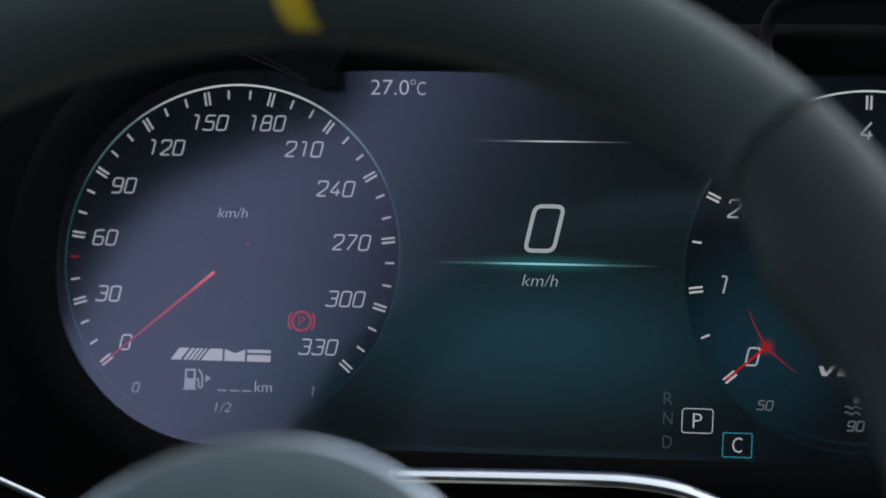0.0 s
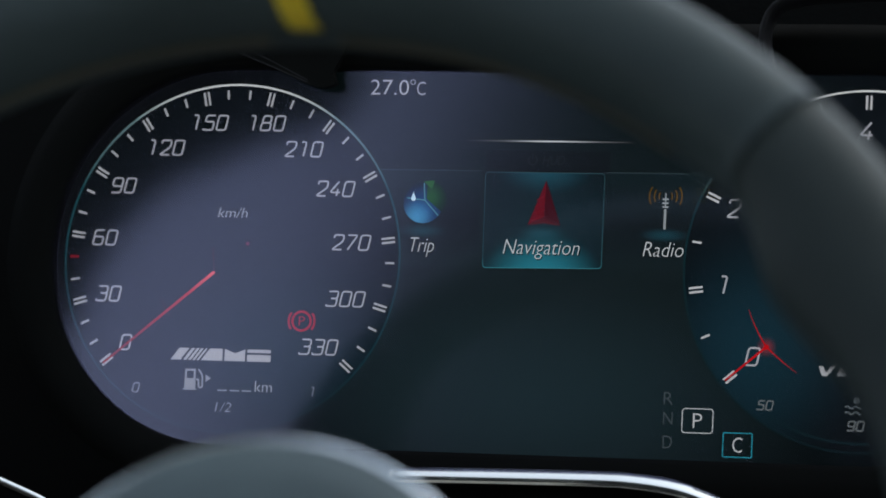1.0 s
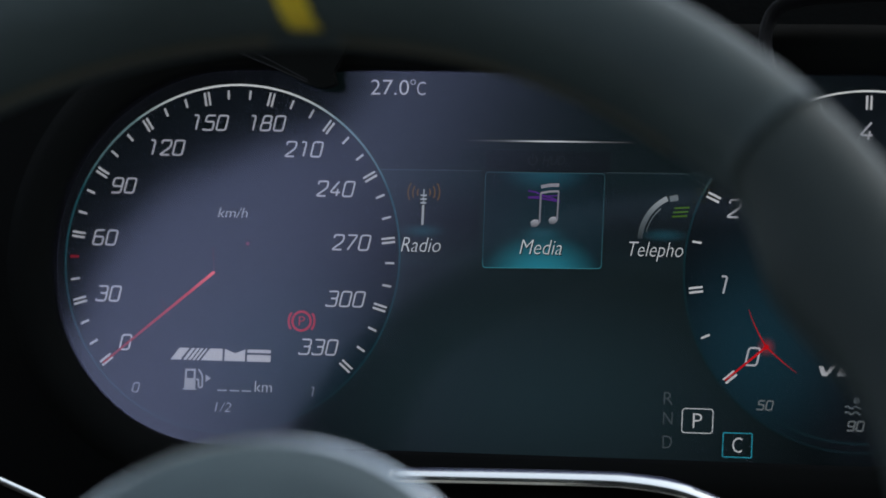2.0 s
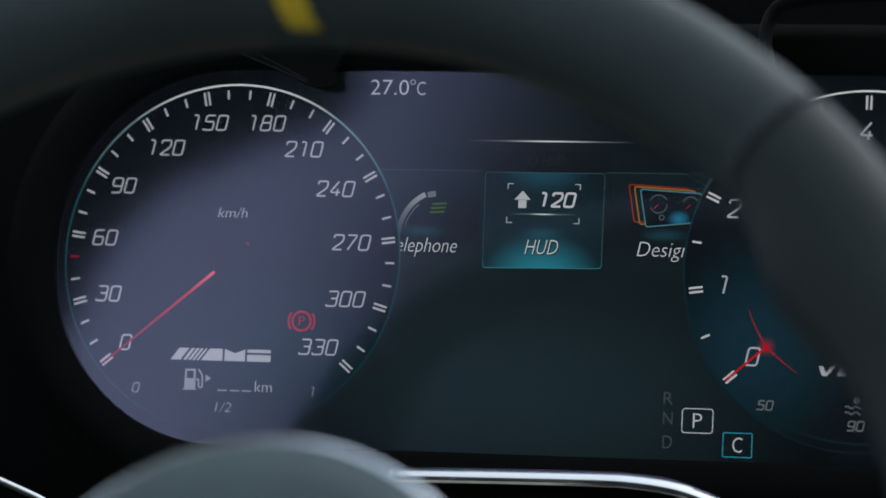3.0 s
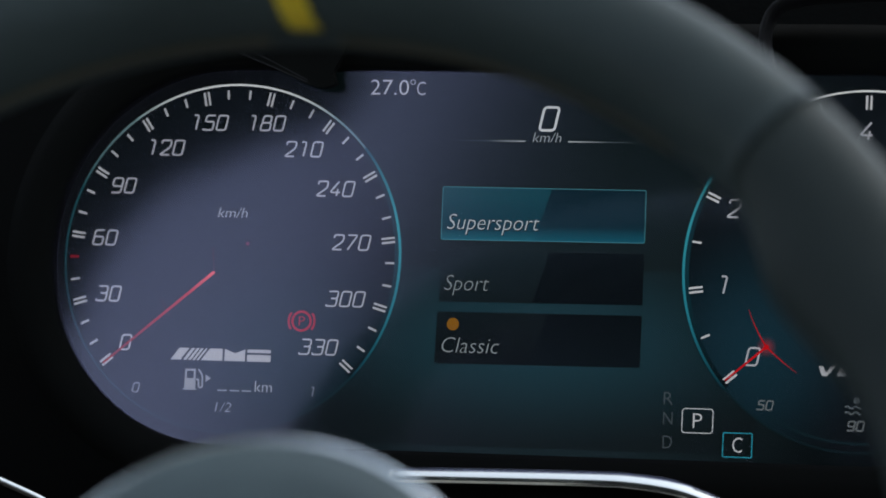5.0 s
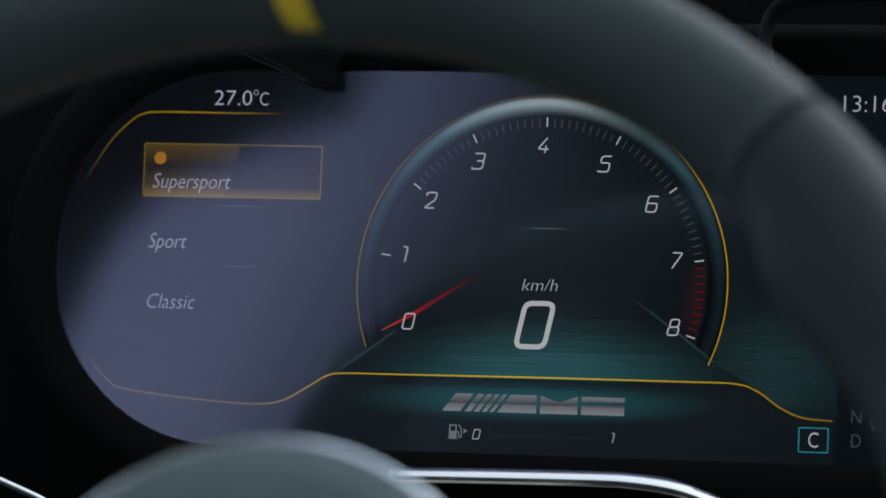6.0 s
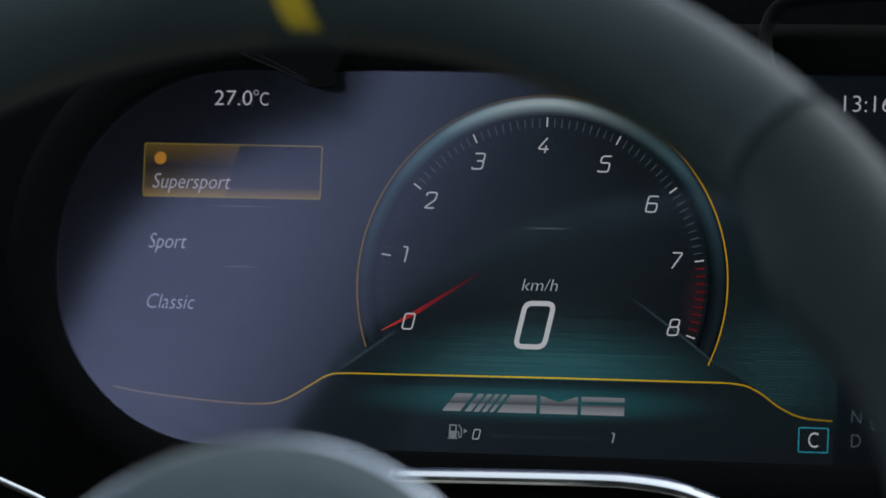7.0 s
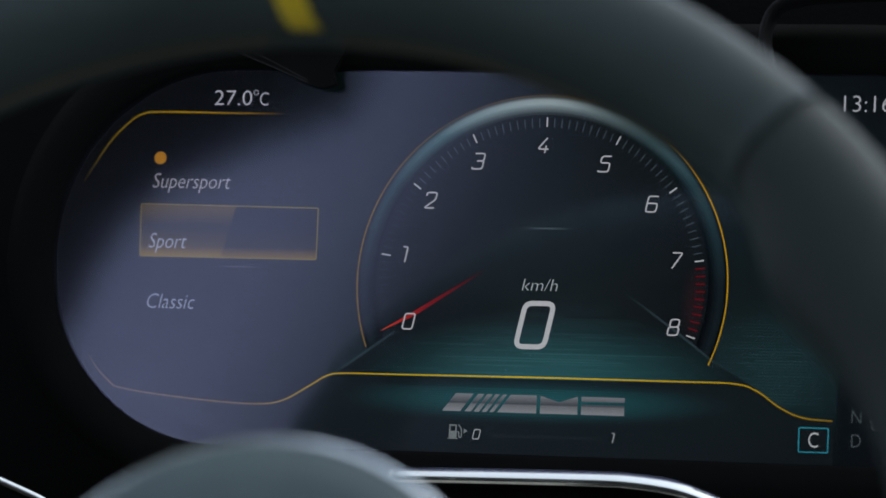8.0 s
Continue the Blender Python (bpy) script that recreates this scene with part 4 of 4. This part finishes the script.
tagged(part("dot_pattern", bm, field_glow("dot_light", [(-0.003, -0.0385, 0.058, 0.009, (40, 108, 112), 0.9)], (13, 20, 22)), base_ob, "fine teal dot pattern"), kind="stuff")
TOPS = [(5.25, 6.93), (7.86, 8.1)]
bm = bmesh.new()
ribbon(bm, smooth_line([(-139.15, 21.70), (-135.95, 27.12), (-131.10, 34.41), (-125.29, 40.20), (-121.38, 42.26), (-118.42, 42.63), (-108.82, 42.74), (-93.17, 42.58), (-78.50, 42.58)]), 0.45, 0.45)
shown(part("gold_corner", bm, ramp_glow("gold_top_light", "x", [(-0.138, (40, 34, 4)), (-0.128, (112, 90, 8)), (-0.11, (148, 116, 6)), (-0.09, (112, 84, 10)), (-0.078, (24, 20, 10))]), cluster, "gold curved line"), *TOPS)
bm = bmesh.new()
ribbon(bm, smooth_line([(-134.66, -29.35), (-131.42, -33.75), (-126.24, -38.41)]), 0.4, 0.47)
shown(part("gold_corner", bm, ramp_glow("gold_low_light", "x", [(-0.136, (30, 26, 14)), (-0.127, (100, 78, 48))]), cluster), *TOPS)
shown(sign("clock", "13:16", (85.46, 44.92), (99.01, 44.91), 4.6, glow(160, 162, 168), cluster), SUPER)
AMBERROW = lambda y: ramp_glow("amber_row", "y", [(y, (112, 91, 22)), (y + 0.003, (56, 46, 18)), (y + 0.009, (22, 20, 12)), (y + 0.0145, (66, 52, 10))])
AMBERSHEEN = lambda y: ramp_glow("amber_sheen", "y", [(y, (98, 79, 24)), (y + 0.003, (28, 25, 16)), (y + 0.009, (6, 7, 9)), (y + 0.0145, (8, 9, 11))])
box1 = [(-120.65, 17.81), (-66.54, 17.71), (-66.67, 33.10), (-120.86, 33.37)]
box2 = [(-120.66, 0.11), (-66.79, 0.06), (-66.91, 15.06), (-121.04, 15.46)]
for name, pts, spans in (("supersport_row", box1, [(5.25, 7.76)]), ("sport_row", box2, [(7.76, 8.1)])):
    y = pts[0][1] * MM
    bm = bmesh.new()
    a, b, c, d = [Vector(p) for p in pts]
    poly(bm, [a, a.lerp(b, 0.46), d.lerp(c, 0.54), d], 0.3)
    ob = shown(part(name, bm, AMBERROW(y), cluster, "amber highlight of the chosen row"), *spans)
    bm = bmesh.new()
    poly(bm, [a.lerp(b, 0.46), b, c, d.lerp(c, 0.54)], 0.3)
    part("sheen", bm, AMBERSHEEN(y), ob)
    bm = bmesh.new()
    ribbon(bm, rounded(pts, 0.5, True, 3), 0.3, 0.34, True)
    part("edge", bm, glow(112, 98, 26), ob)
for text, p, q, ink in (("Supersport", (-117.99, 20.19), (-93.83, 20.25), glow(150, 146, 150)), ("Sport", (-118.18, 2.49), (-106.35, 2.56), glow(140, 144, 154)), ("Classic", (-118.01, -15.30), (-102.91, -15.11), glow(124, 130, 144))):
    shown(sign("row_name", text, p, q, 4.3, ink, cluster, 0.2, z=0.4), SUPER)
bm = bmesh.new()
disc(bm, *(-115.89, 29.09), 1.85, 0.42, 24)
shown(part("choice_dot", bm, glow(152, 104, 20), cluster, "amber dot"), SUPER)
for p, q in (((-107.24, 15.19), (-74.45, 15.26)), ((-102.76, -2.51), (-78.63, -2.50))):
    shown(hairline("row_line", p[0], q[0], (p[1] + q[1]) / 2, 0.3, (70, 64, 72), 0.3), SUPER)
ob = emblem(-26.96, 26.18, -42.52, 5.1, 0.5, ramp_glow("emblem_light", "y", [(-0.0425, (124, 126, 130)), (-0.0404, (98, 102, 106)), (-0.0400, (62, 66, 72)), (-0.0374, (112, 116, 120))]), cluster)
shown(ob, SUPER)
shown(fuel_sign(cluster, *(-24.57, -50.55), 4.2, glow(104, 110, 112), 0), SUPER)
for text, (x, y) in (("0", (-16.49, -49.00)), ("1", (23.20, -48.85))):
    bm = bmesh.new()
    numerals(bm, text, x, y, 3.0, 0.5)
    shown(part("fuel_numeral", bm, glow(150, 154, 158), cluster), SUPER)
bm = bmesh.new()
ribbon(bm, [(-11.82, -49.33), (20.43, -49.10)], 0.9, 0.46)
shown(part("fuel_bar", bm, glow(24, 31, 34), cluster), SUPER)
bm = bmesh.new()
ribbon(bm, rounded([(96.11, -41.17), (96.55, -44.30), (99.23, -44.38)], 0.6), 0.35, 0.5)
shown(part("frame", bm, glow(70, 76, 78), cluster), SUPER)

# ---- steering wheel ----
WHEEL = CLUSTER @ Matrix.Translation((0.0027, -0.1052, 0.2922)) @ pose(0, 0, 0, -17.44)
wheel = tagged(new("steering_wheel"), "black leather steering wheel with a yellow top marker", "steering wheel")
wheel.matrix_world = WHEEL
RW, RA, RT = 0.1600, 0.9348, 0.0138


def rim_section(a0, a1, grow=0.0, n=72, bulge=0.0, closed=False, arc_from=0.0, arc_to=360.0, skew=0.0):
    """A stretch of the rim; angles in degrees clockwise from the top."""
    bm = bmesh.new()
    rings, cs = [], []
    for k in range(n if closed else n + 1):
        t = k / n
        a = radians(a0 + (a1 - a0) * t)
        s, c = math.sin(a), math.cos(a)
        fat = bulge * math.sin(math.pi * t) ** 1.2
        turn = abs(a0 + (a1 - a0) * t)
        rest = 0.0082 * math.exp(-((turn - 54.4) / (7.2 if turn < 54.4 else 10.8)) ** 2) if bulge else 0.0
        out = Vector((s * RA, c, 0)).normalized()
        centre = Vector((RW * s, RW * RA * c, 0)) - out * fat * 0.6
        ring = []
        for j in range(40):
            q = radians(arc_from + (arc_to - arc_from) * j / (40 if arc_to - arc_from > 359 else 39))
            slip = Vector((c, -s * RA, 0)) * RW * radians(skew * max(0.0, (math.degrees(q) - 105) / 75) ** 1.4)
            across, along = [math.copysign(abs(v) ** 0.75, v) for v in (math.cos(q), math.sin(q))]  # a flattened round
            ring.append(centre + slip + out * ((RT + grow + fat) * across - rest * max(0.0, -math.cos(q)) ** 1.5) + Vector((0, 0, (RT + grow) * 1.12 * along)))
        rings.append(ring)
        cs.append(centre)
    sweep(bm, cs, rings, closed)
    return bm


def build_wheel():
    part("rim_top", rim_section(-44, 43.5), LEATHER, wheel, "smooth black leather")
    part("grip", rim_section(44, 128, 0.0002, bulge=0.0012), GRIP, wheel, "thicker dark leather grip")
    part("grip", rim_section(-128, -44.5, 0.0002, bulge=0.0012), GRIP, wheel, "thicker dark leather grip")
    part("rim_bottom", rim_section(128.5, 231.5), LEATHER, wheel, "smooth black leather")
    part("marker", rim_section(-1.95, 0.75, 0.0004, n=12, arc_from=5, arc_to=174, skew=1.1), MARKER, wheel, "yellow leather band")
    bm = bmesh.new()
    for k in range(150):
        a = radians(-43 + 79 * k / 149)
        if abs(a) < radians(3.6):
            continue
        s, c = math.sin(a), math.cos(a)
        out = Vector((s * RA, c, 0)).normalized()
        side = Vector((c, -s, 0))
        q = radians(-184)
        base = Vector((RW * s, RW * RA * c, 0)) + out * (RT + 0.0004) * math.cos(q) + Vector((0, 0, -(RT + 0.0004) * 1.12 * math.sin(q)))
        d = (side * 0.55 + Vector((0, 0, 0.83)) * (1 if k % 2 else -1)) * 0.0016
        w = side.cross(out) * 0.0004 + side * 0.0004
        vs = [bm.verts.new(base + x) for x in (-d - w, d - w, d + w, -d + w)]
        top = [bm.verts.new(v.co - out * 0.0005) for v in vs]
        bm.faces.new(top)
        for i in range(4):
            bm.faces.new((vs[i], vs[(i + 1) % 4], top[(i + 1) % 4], top[i]))
    tagged(part("stitching", bm, THREAD, wheel, "pale zigzag stitching"), kind="stuff")
    # hub cover
    hx, hy, hr = 0.0141, -0.0255, 0.0571
    prof = [(0.0, 0.0262), (0.5, 0.0256), (0.8, 0.0240), (0.95, 0.0220), (0.966, 0.0214)]
    rim = [(0.966, 0.0214), (0.970, 0.0218), (0.975, 0.0217), (0.994, 0.0207), (1.0, 0.0198), (1.0, 0.004)]
    for name, pr, mat in (("airbag_cover", prof, HUBSKIN), ("cover_rim", rim, HUBRIM)):
        bm = bmesh.new()
        rings = []
        for f, z in pr:
            rings.append([bm.verts.new((hx + hr * max(f, 0.001) * math.cos(2 * math.pi * k / 96), hy + hr * max(f, 0.001) * math.sin(2 * math.pi * k / 96), z)) for k in range(96)])
        for a, b in zip(rings, rings[1:]):
            for k in range(96):
                fc = bm.faces.new((a[(k + 1) % 96], a[k], b[k], b[(k + 1) % 96]))
                fc.smooth = True
        part(name, bm, mat, wheel, "bevelled edge, its sky gleam put in as pale metal" if name == "cover_rim" else "dark grey airbag cover")
    for sx in (-1, 1):
        bm = bmesh.new()
        solid(bm, min(sx * 0.05, sx * 0.155), max(sx * 0.05, sx * 0.155), hy - 0.022, hy + 0.006, -0.006, 0.006)
        part("spoke", bm, BLACK, wheel)
    bm = bmesh.new()
    solid(bm, -0.02, 0.02, -RW * RA + 0.006, hy - 0.04, -0.006, 0.006)
    part("spoke", bm, BLACK, wheel)
    bm = bmesh.new()
    rings = [[Vector((hx + r * math.cos(2 * math.pi * k / 40), hy + r * math.sin(2 * math.pi * k / 40), z)) for k in range(40)] for r, z in ((0.05, 0.004), (0.042, -0.03), (0.034, -0.12), (0.034, -0.30))]
    sweep(bm, rings, rings, False)
    part("column_shroud", bm, BLACK, wheel)


build_wheel()

# ---- dashboard and cabin ----
def trim_strip(name, pts, w, depth, label):
    """A bright moulding with a flat face that looks up towards the windscreen."""
    ob = tagged(new(name), label, "trim", kind="structure")
    ob.matrix_world = CLUSTER
    bm = bmesh.new()
    P = [Vector((*p, depth)) * MM for p in pts]
    rings = []
    for i, p in enumerate(P):
        t = (P[min(i + 1, len(P) - 1)] - P[max(i - 1, 0)]).normalized()
        up = Vector((-t.y, t.x, 0))
        out = Vector((0, 0, 1))
        face = (up * math.cos(radians(42)) - out * math.sin(radians(42))) * (w * MM * 0.65)
        back = -(out * math.cos(radians(42)) + up * math.sin(radians(42))) * 0.003
        rings.append([p - face, p - face * 0.4 - back * 0.06, p + face * 0.4 - back * 0.06, p + face, p + face * 0.9 + back, p - face * 0.9 + back])
    sweep(bm, P, rings, False)
    part("moulding", bm, CHROME, ob)
    return ob


trim_strip("trim_right", smooth_line([(-38.33, -61.41), (-29.23, -61.10), (-3.77, -60.70), (22.22, -60.44), (31.91, -60.74), (41.58, -61.82), (49.65, -63.73), (59.37, -67.77), (67.53, -73.87)]), 3.6, 12, "bright satin chrome moulding below the cluster")
trim_strip("trim_left", smooth_line([(-168.10, -63.37), (-159.17, -65.87), (-150.23, -69.01), (-141.30, -72.62), (-130.57, -78.11)]), 1.5, 12, "thin chrome moulding beside the cluster")


def cabin():
    def wall(name, boxes, mat, label):
        bm = bmesh.new()
        for b in boxes:
            solid(bm, *b)
        ob = part(name, bm, mat, None, label)
        tagged(ob, category=name.split("_")[0], kind="structure")
        return ob
    # dashboard: a skin behind and around the cluster
    bm = bmesh.new()
    solid(bm, -0.45, 1.00, -0.20, 0.097, -0.20, -0.034)
    dash = part("dashboard", bm, SOFT, None, "black soft dashboard panel")
    dash.matrix_world = CLUSTER
    tagged(dash, category="dashboard", kind="structure")
    # floor, right and rear walls are out of view, made pale as reflectors
    wall("floor", [(-0.52, 1.06, -2.4, 0.9, 0.05, 0.10)], PALE_BOUNCE, "unseen floor, pale to bounce light onto the wheel")
    wall("ceiling", [(-0.30, 0.85, -2.4, -0.50, 1.50, 1.53)], CLOTH, "grey cloth roof lining")

    def side(name, flip, hole, label, front=0.9, rear=-2.4, skin=LINING):
        """A side of the cabin that leans inwards, with a window cut through it."""
        bm = bmesh.new()
        n = len(hole)
        c = Vector((sum(p[0] for p in hole) / n, sum(p[1] for p in hole) / n))
        outer = []
        for p in hole:
            d = (Vector(p) - c).normalized()
            k = min(x for x in ((front - c.x) / d.x if d.x > 1e-6 else 99, (rear - c.x) / d.x if d.x < -1e-6 else 99,
                                (1.50 - c.y) / d.y if d.y > 1e-6 else 99, (0.10 - c.y) / d.y if d.y < -1e-6 else 99))
            outer.append(c + d * k)

        def at(p, off):
            x = -0.46 + 0.4 * (p[1] - 1.0) if p[1] > 1.0 else -0.46
            x -= off
            return bm.verts.new((x if flip > 0 else 0.55 - x, p[0], p[1]))
        loops = [[at(p, off) for p in pts] for pts, off in ((outer, 0.05), (outer, 0.0), (hole, 0.0), (hole, 0.05))]
        loops.append(loops[0])
        for a, b in zip(loops, loops[1:]):
            for i in range(n):
                bm.faces.new((a[i], a[(i + 1) % n], b[(i + 1) % n], b[i]))
        for i in range(n):  # fill the corners
            p, q = outer[i], outer[(i + 1) % n]
            if abs(p.x - q.x) > 1e-5 and abs(p.y - q.y) > 1e-5:
                upright = p if min(abs(p.x - front), abs(p.x - rear)) < 1e-5 else q
                corner = Vector((upright.x, (q if upright is p else p).y))
                tips = [at(corner, off) for off in (0.05, 0.0)]
                for lp, tp in zip(loops[:2], tips):
                    bm.faces.new((lp[i], lp[(i + 1) % n], tp))
        ob = part(name, bm, skin, None, label)
        tagged(ob, category="wall", kind="structure")
    # unseen opening, its outline shaped to give the bright patch in the glass
    quarter = [(-0.76, 1.00), (-0.742, 1.08), (-0.735, 1.125), (-0.740, 1.150), (-0.762, 1.180), (-0.80, 1.208), (-0.835, 1.234), (-0.876, 1.260),
               (-0.920, 1.289), (-0.905, 1.312), (-0.90, 1.38), (-0.93, 1.475), (-1.215, 1.482), (-1.60, 1.475), (-1.66, 1.30), (-1.66, 1.10), (-1.60, 1.00), (-1.10, 0.985)]
    side("wall_left", 1, quarter, "dark side lining with a slanted window", -0.62)
    door = [(0.30, 0.93), (0.20, 1.12), (-0.06, 1.29), (-0.35, 1.37), (-0.52, 1.38), (-0.56, 1.15), (-0.56, 0.93), (-0.2, 0.93)]
    side("wall_door", 1, door, "dark door lining with its window", 0.9, -0.62)
    # unseen pane, added only to grade the sky light that the screen mirrors
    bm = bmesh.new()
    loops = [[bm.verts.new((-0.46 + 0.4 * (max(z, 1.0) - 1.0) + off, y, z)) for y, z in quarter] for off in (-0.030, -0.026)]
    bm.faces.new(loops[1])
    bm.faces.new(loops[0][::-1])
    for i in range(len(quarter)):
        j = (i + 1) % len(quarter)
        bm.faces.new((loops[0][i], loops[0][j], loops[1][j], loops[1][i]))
    m, n, l = nodes_of("fade_pane_tint")
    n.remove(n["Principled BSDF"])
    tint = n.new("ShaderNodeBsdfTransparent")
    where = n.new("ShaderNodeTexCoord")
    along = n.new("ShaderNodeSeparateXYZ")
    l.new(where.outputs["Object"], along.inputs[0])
    span = n.new("ShaderNodeMapRange")  # shade put into the tint, so the mirrored sheen fades out
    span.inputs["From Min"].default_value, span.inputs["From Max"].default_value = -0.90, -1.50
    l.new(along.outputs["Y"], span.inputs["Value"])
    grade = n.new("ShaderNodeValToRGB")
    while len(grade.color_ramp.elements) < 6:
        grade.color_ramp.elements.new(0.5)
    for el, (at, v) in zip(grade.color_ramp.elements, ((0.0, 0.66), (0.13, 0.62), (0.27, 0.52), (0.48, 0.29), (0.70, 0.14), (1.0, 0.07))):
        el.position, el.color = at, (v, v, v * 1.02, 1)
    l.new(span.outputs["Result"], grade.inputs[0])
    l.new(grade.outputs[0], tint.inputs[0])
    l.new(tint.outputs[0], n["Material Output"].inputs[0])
    pane_ob = tagged(part("reflection_fade_pane", bm, m, None, "unseen added pane, graded darker rearward to fade the screen reflection"), category="window", kind="structure")
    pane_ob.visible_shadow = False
    wide = [(0.10, 1.02), (0.0, 1.15), (-0.25, 1.30), (-0.6, 1.34), (-0.95, 1.34), (-1.05, 1.2), (-1.05, 1.02), (-0.5, 1.02)]
    side("wall_right", -1, wide, "unseen side wall, pale to bounce light, with a wide window", skin=PALE_BOUNCE)
    wall("wall_back", [(-0.50, 1.05, -2.4, -2.34, 0.10, 0.92), (-0.50, 1.05, -2.4, -2.34, 1.36, 1.53)], PALE_BOUNCE, "unseen rear wall, pale to bounce light, with a window")
    wall("wall_front", [(-0.50, 1.00, 0.55, 0.61, 0.15, 1.02)], LINING, "dark bulkhead below the windscreen")
    wall("ground", [(-60, 60, -60, 60, -0.05, 0.0)], surface("asphalt", (0.05, 0.05, 0.052), 0.9, grain=0.5, grain_size=60), "grey asphalt ground")


cabin()


def motions():
    """The screen's graphics come to the front of the panel when lit and lie behind it when not; the tiles slide."""
    def key(ob, spans, path=None):
        base = Matrix.Translation(ob.location)
        away = Matrix.Translation((0, 0, -0.009))
        step = 1 / FPS
        marks = {0.0, 8.0}
        for a, b in spans:
            for t in (a, b):
                if 0.02 < t < 8.0:
                    marks |= {round((frame(t) + k) * step, 5) for k in (-3, -2, -1, 0)}
        if path:
            for t, _ in path:
                marks |= {t}
            for (t0, x0), (t1, x1) in zip(path, path[1:]):
                if x0 == x1 and t1 - t0 > 0.1:
                    marks |= {t0 + step, t1 - step}
        rows = []
        for t in sorted(m for m in marks if 0 <= m <= 8.0):
            lit = any(a - 1e-6 <= t + 1e-4 < b - 0.5 * step + (1 if b > 8 else 0) for a, b in spans)
            m = base
            if path:
                m = Matrix.Translation((path_at(path, t), TILE_Y * MM, 0))
            rows.append((t, m if lit else away @ m))
        walk(ob, rows)

    def path_at(path, t):
        for (t0, x0), (t1, x1) in zip(path, path[1:]):
            if t0 <= t <= t1:
                return x0 + (x1 - x0) * (t - t0) / max(t1 - t0, 1e-6)
        return path[-1][1]

    for ob, spans in SHOWN:
        key(ob, spans)
    for ob, (dx, dy) in MOVED:
        here, there = Matrix.Identity(4), Matrix.Translation((dx * MM, dy * MM, 0))
        walk(ob, [(0.0, here), (5.2, here), (5.2 + 1 / FPS, here), (5.2 + 2 / FPS, there), (5.2 + 3 / FPS, there), (8.0, there)])
    for ob, index in TILES:
        path = [(t, max(-96.0, min(96.0, (index - c) * SPACING)) * MM) for t, c in STOPS]
        key(ob, [MENU], path)


motions()
